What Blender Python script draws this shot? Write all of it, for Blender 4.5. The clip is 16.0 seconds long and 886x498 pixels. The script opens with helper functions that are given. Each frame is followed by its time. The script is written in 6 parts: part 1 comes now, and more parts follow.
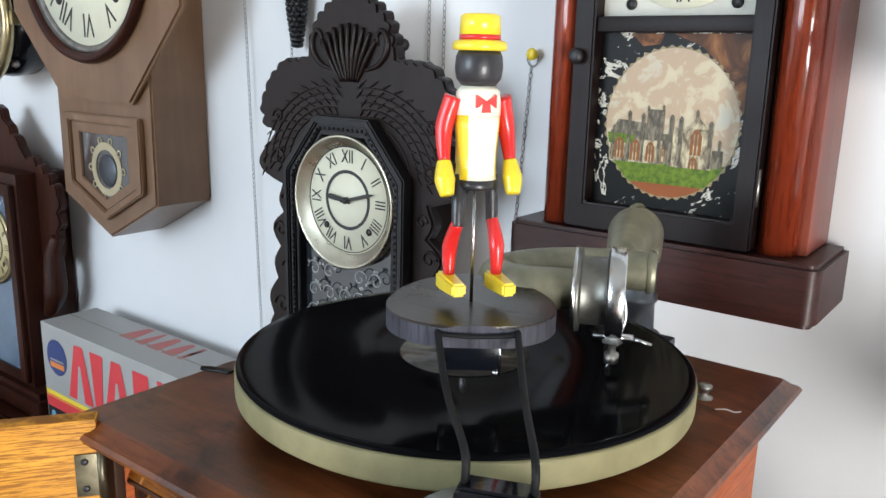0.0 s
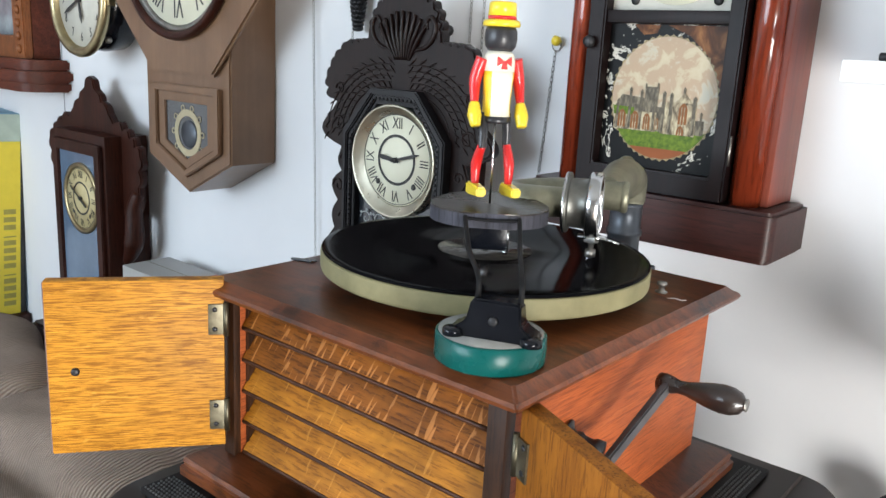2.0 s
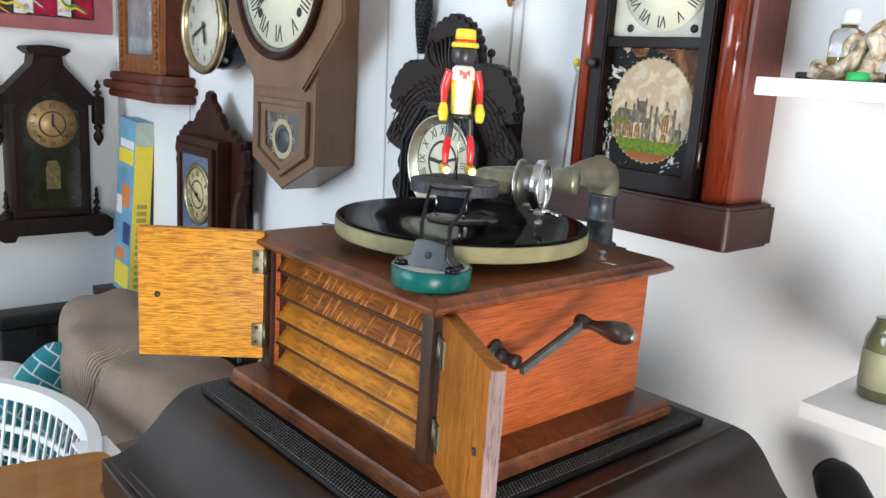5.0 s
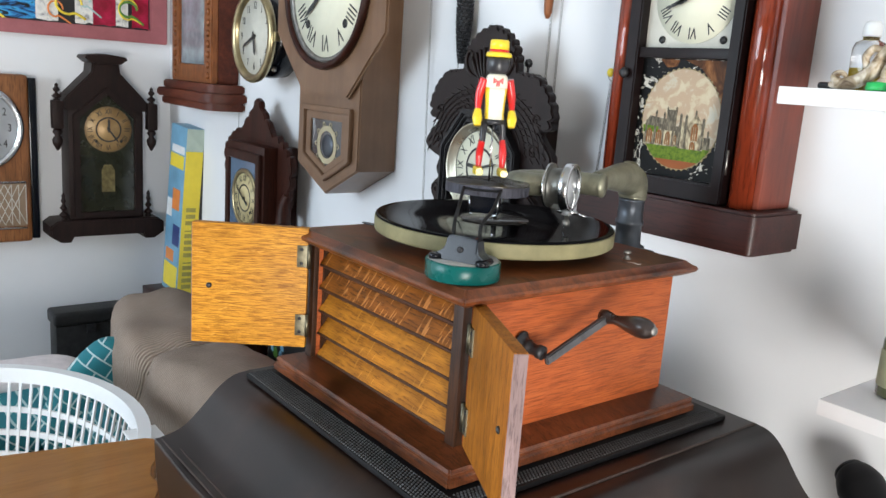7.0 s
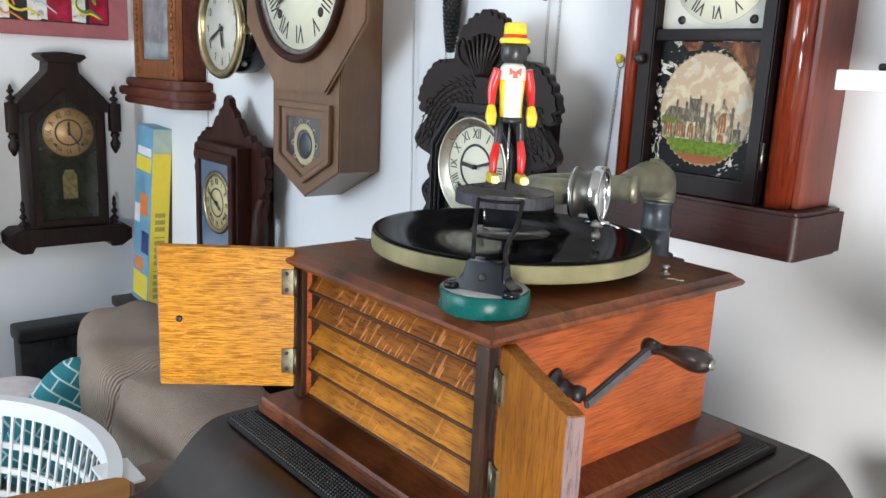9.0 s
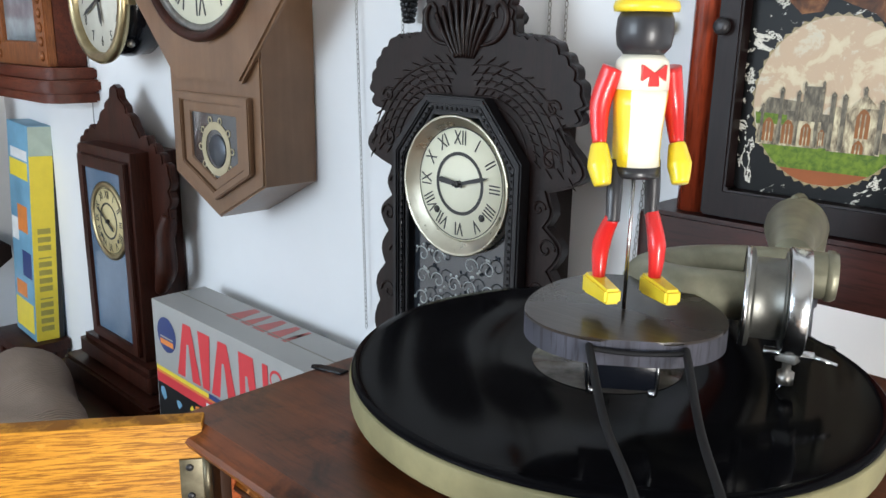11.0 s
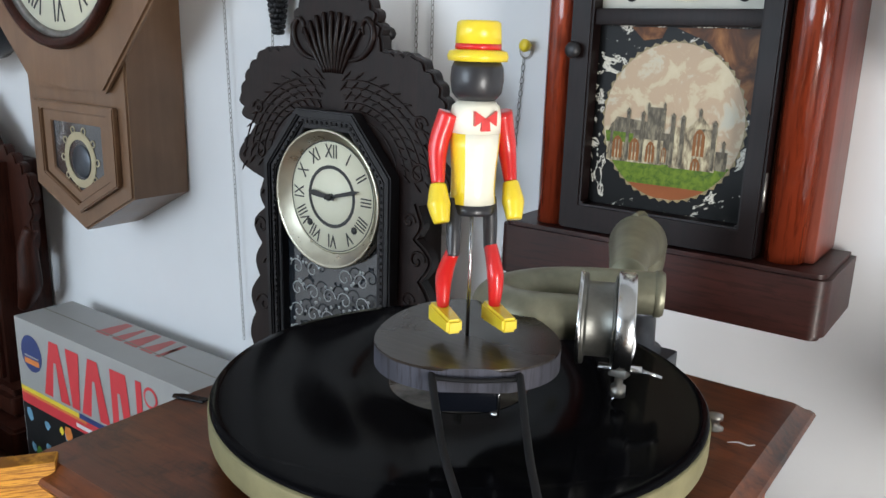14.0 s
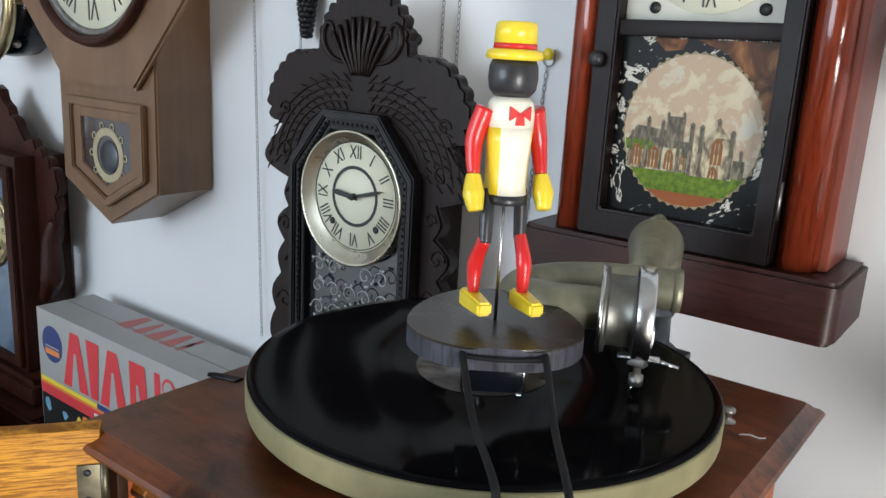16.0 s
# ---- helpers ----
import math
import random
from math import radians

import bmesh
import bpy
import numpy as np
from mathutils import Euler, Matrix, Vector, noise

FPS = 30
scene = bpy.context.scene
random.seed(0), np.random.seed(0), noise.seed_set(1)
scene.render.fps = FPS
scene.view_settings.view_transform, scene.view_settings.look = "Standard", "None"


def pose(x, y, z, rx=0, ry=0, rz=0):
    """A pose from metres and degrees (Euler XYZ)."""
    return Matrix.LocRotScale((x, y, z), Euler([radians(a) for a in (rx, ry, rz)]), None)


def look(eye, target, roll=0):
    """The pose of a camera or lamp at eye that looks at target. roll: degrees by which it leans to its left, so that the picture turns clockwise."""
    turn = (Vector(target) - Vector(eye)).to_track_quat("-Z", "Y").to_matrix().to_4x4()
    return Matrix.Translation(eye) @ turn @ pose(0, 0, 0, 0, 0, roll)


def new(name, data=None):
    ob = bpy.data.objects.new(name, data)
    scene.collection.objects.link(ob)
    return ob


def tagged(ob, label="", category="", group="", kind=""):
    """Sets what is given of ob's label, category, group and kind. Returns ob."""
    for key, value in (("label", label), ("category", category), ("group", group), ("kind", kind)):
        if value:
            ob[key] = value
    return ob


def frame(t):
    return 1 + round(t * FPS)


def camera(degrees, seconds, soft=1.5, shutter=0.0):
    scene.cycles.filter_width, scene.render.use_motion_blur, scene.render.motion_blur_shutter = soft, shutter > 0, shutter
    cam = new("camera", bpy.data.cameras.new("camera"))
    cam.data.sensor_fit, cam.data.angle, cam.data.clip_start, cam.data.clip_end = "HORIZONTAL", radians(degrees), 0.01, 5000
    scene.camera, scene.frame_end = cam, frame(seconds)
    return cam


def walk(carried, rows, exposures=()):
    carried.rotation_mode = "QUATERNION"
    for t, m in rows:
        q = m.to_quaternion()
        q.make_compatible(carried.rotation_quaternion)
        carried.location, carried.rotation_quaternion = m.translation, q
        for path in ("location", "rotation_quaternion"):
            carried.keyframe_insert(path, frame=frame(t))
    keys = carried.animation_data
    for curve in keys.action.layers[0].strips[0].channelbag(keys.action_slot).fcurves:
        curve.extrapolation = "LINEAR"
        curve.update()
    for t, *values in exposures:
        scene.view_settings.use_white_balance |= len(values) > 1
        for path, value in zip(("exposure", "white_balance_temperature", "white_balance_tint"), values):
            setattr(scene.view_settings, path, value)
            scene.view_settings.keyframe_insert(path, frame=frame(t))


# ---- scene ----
cam = camera(57.5, 16.0)
METRES, EYE, TILT, LEAN, TURN = 1.25, 1.3, 0.0, 0.0, 37.0
ROWS = [
    (0.0, 0.0, 0.0, 0.0, 0.34, -13.21, -1.43),
    (0.5, 0.0044, -0.0045, -0.004, 0.8, -13.1, -1.66),
    (1.0, 0.0226, -0.0314, -0.018, 2.93, -13.82, -2.86),
    (1.5, 0.0076, -0.0955, -0.0105, 3.09, -14.23, -3.04),
    (2.0, 0.0074, -0.1499, -0.0119, 3.35, -13.68, -3.06),
    (2.5, 0.0362, -0.1802, -0.0138, 5.02, -13.24, -3.31),
    (3.0, 0.057, -0.2157, -0.0216, 8.17, -13.88, -3.5),
    (3.5, 0.0791, -0.2412, -0.0226, 9.19, -14.68, -3.69),
    (4.0, 0.0965, -0.2613, -0.0141, 9.8, -13.98, -3.82),
    (6.5, 0.1458, -0.3293, -0.0157, 14.94, -11.56, -3.85),
    (7.0, 0.1427, -0.3337, -0.0162, 15.1, -11.91, -4.03),
    (7.5, 0.1403, -0.331, -0.0152, 15.23, -11.74, -3.91),
    (8.0, 0.139, -0.3222, -0.0162, 15.44, -11.61, -3.84),
    (10.5, -0.0038, -0.0259, -0.0116, 7.78, -14.54, -0.65),
    (11.0, -0.0184, 0.0426, -0.0054, 7.25, -14.66, -0.96),
    (11.5, -0.0291, 0.0791, -0.0014, 4.81, -15.14, -0.9),
    (12.0, -0.0188, 0.0959, -0.0008, 2.06, -15.38, -1.0),
    (12.5, -0.0223, 0.0984, 0.008, 1.19, -15.91, -0.78),
    (13.0, -0.0133, 0.0943, 0.0108, 0.87, -15.14, -0.8),
    (13.5, -0.0002, 0.0686, 0.0098, -0.72, -14.5, -1.17),
    (14.0, -0.0036, 0.0338, 0.0113, -0.7, -14.71, -1.66),
    (14.5, -0.007, 0.0173, 0.0101, -0.34, -14.35, -2.06),
    (15.0, -0.0032, 0.0085, 0.0054, -0.06, -14.09, -2.54),
    (15.5, -0.0065, 0.0097, 0.0088, 0.28, -14.21, -2.91),
    (16.0, -0.0121, 0.0152, 0.0063, 0.4, -13.96, -3.18),
]
walk(cam, [(t, pose(0, 0, EYE, TILT, LEAN, TURN) @ pose(METRES * x, METRES * y, METRES * z, 90 + pitch, roll, yaw)) for t, x, y, z, yaw, pitch, roll in ROWS],
     [(0.0, 0.0), (4.0, 0.0), (6.5, -0.08), (8.0, -0.08), (10.5, 0.0), (11.5, -0.06), (12.5, -0.26), (16.0, -0.33)])

# ---- world, sun, lights ----
world = bpy.data.worlds.new("world")
scene.world = world
world.use_nodes = True
wn = world.node_tree
sky = wn.nodes.new("ShaderNodeTexSky")
sky.sky_type, sky.sun_disc = "NISHITA", False
sky.sun_elevation, sky.sun_rotation = radians(42), radians(120)
wn.links.new(sky.outputs[0], wn.nodes["Background"].inputs[0])
wn.nodes["Background"].inputs[1].default_value = 0.12


def area(name, m, sx, sy, power, color):
    data = bpy.data.lights.new(name, "AREA")
    data.shape, data.size, data.size_y, data.energy, data.color = "RECTANGLE", sx, sy, power, color
    ob = new(name, data)
    ob.matrix_world = m
    return ob


area("window_daylight", look((-1.25, -2.56, 1.50), (-1.35, 0, 1.30)), 1.7, 1.2, 80, (0.74, 0.87, 1.0))
area("door_daylight", look((1.96, -0.95, 0.62), (-2.3, -0.1, 0.55)), 0.80, 1.15, 92, (1.0, 0.985, 0.96))

sun_data = bpy.data.lights.new("sun", "SUN")
sun_data.energy, sun_data.angle, sun_data.color = 3.0, radians(0.5), (1.0, 0.95, 0.88)
sun = new("sun", sun_data)
sun.matrix_world = look((3.0, -1.8, 3.2), (0, 0, 0))


# ---- materials ----
def nodes(name, rough=0.5, metal=0.0, coat=0.0, spec=0.5):
    m = bpy.data.materials.new(name)
    m.use_nodes = True
    b = m.node_tree.nodes["Principled BSDF"]
    b.inputs["Roughness"].default_value = rough
    b.inputs["Metallic"].default_value = metal
    b.inputs["Coat Weight"].default_value = coat
    b.inputs["Specular IOR Level"].default_value = spec
    return m, m.node_tree, b


def coords(nt, scale=(1, 1, 1), space="Object", rot=(0, 0, 0)):
    tc = nt.nodes.new("ShaderNodeTexCoord")
    mp = nt.nodes.new("ShaderNodeMapping")
    mp.inputs["Scale"].default_value = scale
    mp.inputs["Rotation"].default_value = rot
    nt.links.new(tc.outputs[space], mp.inputs[0])
    return mp.outputs[0]


def noise_tex(nt, vec, scale, detail=4, rough=0.55, dist=0.0):
    n = nt.nodes.new("ShaderNodeTexNoise")
    n.inputs["Scale"].default_value, n.inputs["Detail"].default_value = scale, detail
    n.inputs["Roughness"].default_value, n.inputs["Distortion"].default_value = rough, dist
    nt.links.new(vec, n.inputs["Vector"])
    return n.outputs["Fac"]


def ramp(nt, fac, stops):
    r = nt.nodes.new("ShaderNodeValToRGB")
    while len(r.color_ramp.elements) < len(stops):
        r.color_ramp.elements.new(0.5)
    for e, (p, c) in zip(r.color_ramp.elements, stops):
        e.position, e.color = p, (*c, 1)
    nt.links.new(fac, r.inputs[0])
    return r.outputs[0]


def mixc(nt, fac, a, b, mode="MIX"):
    n = nt.nodes.new("ShaderNodeMix")
    n.data_type, n.blend_type = "RGBA", mode
    for sock, v in ((n.inputs[0], fac), (n.inputs[6], a), (n.inputs[7], b)):
        if hasattr(v, "is_linked"):
            nt.links.new(v, sock)
        elif isinstance(v, tuple):
            sock.default_value = (*v, 1)
        else:
            sock.default_value = v
    return n.outputs[2]


def bump(nt, b, h, strength=0.3, dist=0.001):
    n = nt.nodes.new("ShaderNodeBump")
    n.inputs["Strength"].default_value, n.inputs["Distance"].default_value = strength, dist
    nt.links.new(h, n.inputs["Height"])
    nt.links.new(n.outputs[0], b.inputs["Normal"])


def rough_from(nt, b, fac, lo, hi):
    n = nt.nodes.new("ShaderNodeMapRange")
    n.inputs[3].default_value, n.inputs[4].default_value = lo, hi
    nt.links.new(fac, n.inputs[0])
    nt.links.new(n.outputs[0], b.inputs["Roughness"])


def wood(name, dark, mid, light, along="x", grain=1.0, rough=0.42, coat=0.0, fleck=0.0, wear=0.15, lean=0.0, pores=0.6, spec=0.35, cut=0.38, scuff=0.0, run=40):
    """Wood with thin dark pores along one axis (h: any level way), growth bands and, for oak, pale ray flecks across."""
    m, nt, b = nodes(name, rough, 0, coat, spec)
    turn = (0, radians(lean), 0)

    def stretch(lo, hi):
        s = {"x": (lo, hi, hi), "y": (hi, lo, hi), "z": (hi, hi, lo), "h": (lo, lo, hi)}[along]
        return coords(nt, tuple(k * grain for k in s), rot=turn)
    fine = noise_tex(nt, stretch(run, 430), 1.5, 4, 0.65)
    mid_n = noise_tex(nt, stretch(7, 90), 1.3, 3, 0.55, 0.4)
    broad = noise_tex(nt, stretch(2.5, 22), 1.2, 3, 0.5, 1.2)
    c = ramp(nt, broad, [(0.28, mid), (0.5, tuple((p + q) / 2 for p, q in zip(mid, light))), (0.72, light)])
    c = mixc(nt, 0.55, c, ramp(nt, mid_n, [(0.32, dark), (0.55, mid), (0.72, light)]))
    pore = ramp(nt, fine, [(cut, (pores, pores, pores)), (cut + 0.12, (0, 0, 0))])
    c = mixc(nt, pore, c, tuple(q * 0.55 for q in dark))
    if fleck:
        vf = coords(nt, {"x": (210, 6, 38), "y": (8, 230, 50), "z": (42, 40, 150), "h": (60, 60, 190)}[along], rot=(0, radians(14), 0))
        f = noise_tex(nt, vf, 1.2, 1, 0.5, 0.5)
        ff = ramp(nt, f, [(0.70 - 0.10 * fleck, (0, 0, 0)), (0.735 - 0.10 * fleck, (fleck, fleck, fleck))])
        c = mixc(nt, ff, c, tuple(min(1, q * 1.35 + 0.04) for q in light))
    dirt = noise_tex(nt, coords(nt, (9, 9, 9)), 1.0, 6, 0.6)
    dm = ramp(nt, dirt, [(0.32, (1 - wear * 2,) * 3), (0.58, (1, 1, 1))])
    c = mixc(nt, 1.0, c, dm, "MULTIPLY")
    if scuff:
        sn = noise_tex(nt, coords(nt, (1, 1, 1)), 26, 8, 0.68, 0.6)
        c = mixc(nt, 1.0, c, ramp(nt, sn, [(0.36, (1 - scuff,) * 3), (0.47, (1, 1, 1))]), "MULTIPLY")
    nt.links.new(c, b.inputs["Base Color"])
    rough_from(nt, b, dirt, rough - 0.1, rough + 0.18)
    bump(nt, b, fine, 0.2, 0.0005)
    return m


def plain(name, c, rough=0.5, metal=0.0, coat=0.0, var=0.12, scale=25, bumpy=0.05, spec=0.5):
    """A painted or cast surface with slight mottling, dust and relief."""
    m, nt, b = nodes(name, rough, metal, coat, spec)
    f = noise_tex(nt, coords(nt), scale, 6, 0.6)
    g = noise_tex(nt, coords(nt), scale * 7, 3, 0.6)
    lo = tuple(q * (1 - var) for q in c)
    hi = tuple(min(1, q * (1 + var) + var * 0.01) for q in c)
    nt.links.new(ramp(nt, f, [(0.3, lo), (0.7, hi)]), b.inputs["Base Color"])
    rough_from(nt, b, f, max(0.02, rough - 0.08), min(1, rough + 0.1))
    if bumpy:
        bump(nt, b, g, bumpy, 0.001)
    return m


def spotted(name, stops, scale, rough=0.5, detail=6, dist=0.5, stretch=(1, 1, 1), spec=0.4):
    m, nt, b = nodes(name, rough, spec=spec)
    f = noise_tex(nt, coords(nt, stretch), scale, detail, 0.6, dist)
    nt.links.new(ramp(nt, f, stops), b.inputs["Base Color"])
    bump(nt, b, f, 0.15, 0.0005)
    return m


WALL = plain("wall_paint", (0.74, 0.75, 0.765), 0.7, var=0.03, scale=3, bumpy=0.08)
# unseen walls and ceiling: colours darkened to cut bounce light
WALLD = plain("tan_wall_bounce_cut", (0.30, 0.28, 0.25), 0.8, var=0.05, scale=3)
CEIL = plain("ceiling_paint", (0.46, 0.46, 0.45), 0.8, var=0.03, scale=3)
FLOORW = plain("floor_lino", (0.26, 0.22, 0.18), 0.6, var=0.12, scale=6)
GROOVE = plain("joint_shadow_paint", (0.30, 0.30, 0.31), 0.8)
LIDW = wood("lid_mahogany", (0.060, 0.014, 0.005), (0.195, 0.052, 0.016), (0.280, 0.085, 0.027), "x", 0.7, 0.30, 0.0, wear=0.38, spec=0.42, pores=0.35, scuff=0.65)
BASEW = wood("base_oak_dark", (0.050, 0.012, 0.004), (0.145, 0.040, 0.013), (0.235, 0.074, 0.025), "x", 0.7, 0.29, 0.0, wear=0.40, spec=0.42, pores=0.6, scuff=0.4)
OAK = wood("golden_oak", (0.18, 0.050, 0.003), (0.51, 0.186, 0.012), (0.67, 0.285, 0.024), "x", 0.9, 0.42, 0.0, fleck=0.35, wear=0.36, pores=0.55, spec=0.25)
OAKF = wood("darker_oak_flecked", (0.105, 0.026, 0.002), (0.27, 0.082, 0.007), (0.37, 0.128, 0.011), "x", 0.9, 0.42, 0.0, fleck=1.0, wear=0.36, pores=0.7, spec=0.25)
OAKD = wood("door_oak", (0.45, 0.165, 0.011), (0.60, 0.262, 0.022), (0.72, 0.350, 0.040), "h", 1.55, 0.48, 0.0, fleck=0.2, wear=0.08, pores=0.92, spec=0.22, cut=0.425, run=22)
OAKS = wood("side_oak_red", (0.29, 0.060, 0.015), (0.40, 0.090, 0.022), (0.48, 0.125, 0.034), "y", 1.5, 0.46, 0.0, wear=0.10, pores=0.7, spec=0.25, cut=0.41, run=14)
OAKV = wood("door_oak_brown", (0.16, 0.044, 0.004), (0.38, 0.126, 0.011), (0.50, 0.185, 0.020), "z", 0.9, 0.48, 0.0, lean=16, spec=0.22)
ENDG = wood("door_end_grain", (0.13, 0.08, 0.08), (0.24, 0.16, 0.155), (0.33, 0.235, 0.23), "z", 1.0, 0.6)
TRIM = wood("cabinet_stile", (0.010, 0.004, 0.002), (0.040, 0.015, 0.006), (0.085, 0.032, 0.012), "z", 0.8, 0.42, wear=0.4)
# dark colour holds both groove dirt and the contact shade under each lip
NOSEW = wood("louvre_edge_shade_dirt", (0.020, 0.006, 0.002), (0.070, 0.020, 0.005), (0.13, 0.042, 0.010), "x", 0.8, 0.42, wear=0.4)
REDW = wood("red_column_wood", (0.085, 0.010, 0.004), (0.19, 0.026, 0.010), (0.30, 0.050, 0.018), "z", 0.4, 0.10, 0.45, pores=0.5)
REDS = wood("red_case_wood", (0.060, 0.011, 0.006), (0.16, 0.030, 0.016), (0.24, 0.055, 0.030), "z", 0.3, 0.36, 0.1, pores=0.3)
DARKR = wood("dark_mahogany_base", (0.014, 0.004, 0.003), (0.034, 0.009, 0.007), (0.055, 0.015, 0.011), "x", 0.5, 0.38, 0.05)
DOORD = wood("dark_door_frame", (0.004, 0.002, 0.002), (0.007, 0.003, 0.003), (0.012, 0.005, 0.005), "z", 0.5, 0.40, 0.0, spec=0.22)
EBON = wood("ebonised_walnut", (0.005, 0.0024, 0.0020), (0.011, 0.0050, 0.0042), (0.021, 0.0092, 0.0075), "z", 0.6, 0.34, 0.0, spec=0.26)
EBONF = wood("ebonised_frame", (0.005, 0.005, 0.006), (0.010, 0.009, 0.011), (0.019, 0.017, 0.019), "z", 0.6, 0.36, 0.0, spec=0.35)
WALN = wood("walnut_brown", (0.150, 0.082, 0.045), (0.180, 0.100, 0.056), (0.205, 0.117, 0.067), "z", 0.45, 0.34, 0.15, wear=0.10, pores=0.06)
BROWN = wood("dark_brown_walnut", (0.012, 0.0035, 0.002), (0.034, 0.0090, 0.0050), (0.058, 0.016, 0.009), "z", 0.5, 0.36, 0.0, spec=0.22)
GOTH = wood("blackened_walnut", (0.006, 0.003, 0.0025), (0.014, 0.006, 0.0045), (0.024, 0.010, 0.008), "z", 0.5, 0.45, 0.0, spec=0.22)
REDB = wood("reddish_walnut", (0.040, 0.008, 0.004), (0.095, 0.020, 0.009), (0.15, 0.038, 0.017), "x", 0.5, 0.40, 0.0, spec=0.25)
CARV = wood("carved_orange_oak", (0.12, 0.034, 0.010), (0.25, 0.082, 0.026), (0.34, 0.128, 0.045), "z", 0.6, 0.4, 0.0, spec=0.3)
TABW = wood("table_pine", (0.23, 0.092, 0.018), (0.32, 0.135, 0.028), (0.38, 0.170, 0.040), "y", 0.35, 0.4, 0.2, wear=0.06, pores=0.2)
BLACKP = plain("black_enamel", (0.004, 0.005, 0.008), 0.14, 0, 0.0, spec=0.30, bumpy=0.06)
IRON = plain("dark_iron", (0.035, 0.035, 0.038), 0.42, 0.6, scale=60, var=0.3)
STEEL = plain("nickel_steel", (0.55, 0.56, 0.57), 0.22, 1.0, scale=40, var=0.12)
HINGE = plain("dark_hinge_metal", (0.14, 0.125, 0.085), 0.42, 0.9, scale=90, var=0.45)
STEELD = plain("dull_steel", (0.30, 0.29, 0.27), 0.40, 1.0, scale=70, var=0.3)
GREENBR = plain("green_bronze", (0.24, 0.235, 0.170), 0.42, 0.65, scale=45, var=0.3, bumpy=0.1)
BRASS = plain("brass", (0.40, 0.33, 0.19), 0.32, 1.0, scale=40, var=0.2)
BEZEL = plain("pale_brass", (0.50, 0.475, 0.38), 0.28, 1.0, scale=40, var=0.12)
GUNM = plain("blued_pipe", (0.075, 0.085, 0.10), 0.38, 0.6, scale=40, var=0.25)
CREAM = plain("cream_platter_felt", (0.215, 0.196, 0.105), 0.6, var=0.25, scale=24, spec=0.2)
GREENT = plain("green_tape", (0.001, 0.080, 0.072), 0.26, 0, 0.0, var=0.15, spec=0.28)
GREYTOP = plain("grey_felt", (0.22, 0.22, 0.205), 0.85, var=0.15, scale=90, bumpy=0.3)
PAPER = plain("dial_paper", (0.74, 0.73, 0.58), 0.5, var=0.05, scale=20)
PAPERW = plain("dial_plate_paint", (0.52, 0.51, 0.45), 0.5, var=0.10, scale=18, spec=0.25)
PAPERO = plain("dial_aged_brass", (0.36, 0.22, 0.09), 0.4, 0.2, var=0.2, scale=30)
INK = plain("dial_ink", (0.02, 0.02, 0.02), 0.5)
WHITEP = plain("white_plastic", (0.78, 0.79, 0.79), 0.35, var=0.02)
SHELFW = plain("white_shelf_paint", (0.80, 0.80, 0.81), 0.45, var=0.02)
PLATF = wood("ebonised_platform", (0.010, 0.007, 0.005), (0.020, 0.014, 0.010), (0.032, 0.023, 0.016), "x", 0.5, 0.24, 0.05)
PLATE = wood("platform_saw_edge", (0.018, 0.018, 0.024), (0.036, 0.036, 0.048), (0.085, 0.085, 0.11), "z", 0.6, 0.6, lean=45)
RUBBER = plain("black_rubber", (0.006, 0.006, 0.007), 0.6, var=0.3, spec=0.22)
LEATHER = spotted("brown_leather", [(0.3, (0.0045, 0.0022, 0.0016)), (0.5, (0.010, 0.0048, 0.0035)), (0.62, (0.018, 0.009, 0.0065)), (0.75, (0.032, 0.017, 0.013))], 9, 0.30, 9, spec=0.42)
STITCH = plain("worn_seam", (0.045, 0.026, 0.020), 0.6, var=0.5, scale=120)
PALEL = plain("pale_pattern", (0.42, 0.55, 0.55), 0.85)
SILVB = plain("silver_grey_card", (0.34, 0.34, 0.33), 0.45, var=0.05, scale=15)
REDINK = plain("red_print", (0.62, 0.045, 0.055), 0.5, var=0.06)
BLUEINK = plain("blue_print", (0.03, 0.05, 0.17), 0.5)
YELLOW = plain("yellow_print", (0.80, 0.62, 0.05), 0.5, var=0.06)
ORANGE = plain("orange_print", (0.70, 0.22, 0.05), 0.5)
BLACKC = plain("black_card", (0.014, 0.014, 0.015), 0.4)
WHITEC = plain("white_print", (0.72, 0.72, 0.72), 0.5)
GREENC = plain("green_print", (0.10, 0.25, 0.04), 0.5)
SKYB = plain("blue_card", (0.16, 0.34, 0.48), 0.45, var=0.2, scale=12)
ROSE = plain("rose_frame_paint", (0.33, 0.10, 0.11), 0.5)
DOLLY = plain("yellow_gloss_paint", (0.80, 0.60, 0.03), 0.3, 0, 0.3)
DOLLR = plain("red_gloss_paint", (0.60, 0.016, 0.016), 0.3, 0, 0.3)
DOLLW = plain("white_gloss_paint", (0.80, 0.77, 0.64), 0.3, 0, 0.3)
DOLLK = plain("black_gloss_paint", (0.018, 0.018, 0.022), 0.4, 0, 0.2)

# vinyl with concentric grooves about the object's own centre
VINYL, nt, b = nodes("shellac_record", 0.14, 0, 0.0, 0.02)
b.inputs["Base Color"].default_value = (0.004, 0.004, 0.005, 1)
tc = nt.nodes.new("ShaderNodeTexCoord")
wv = nt.nodes.new("ShaderNodeTexWave")
wv.wave_type, wv.rings_direction = "RINGS", "Z"
wv.inputs["Scale"].default_value = 260
nt.links.new(tc.outputs["Object"], wv.inputs["Vector"])
bump(nt, b, wv.outputs["Fac"], 0.02, 0.0001)
dust = noise_tex(nt, coords(nt), 30, 6, 0.65)
rough_from(nt, b, dust, 0.03, 0.15)

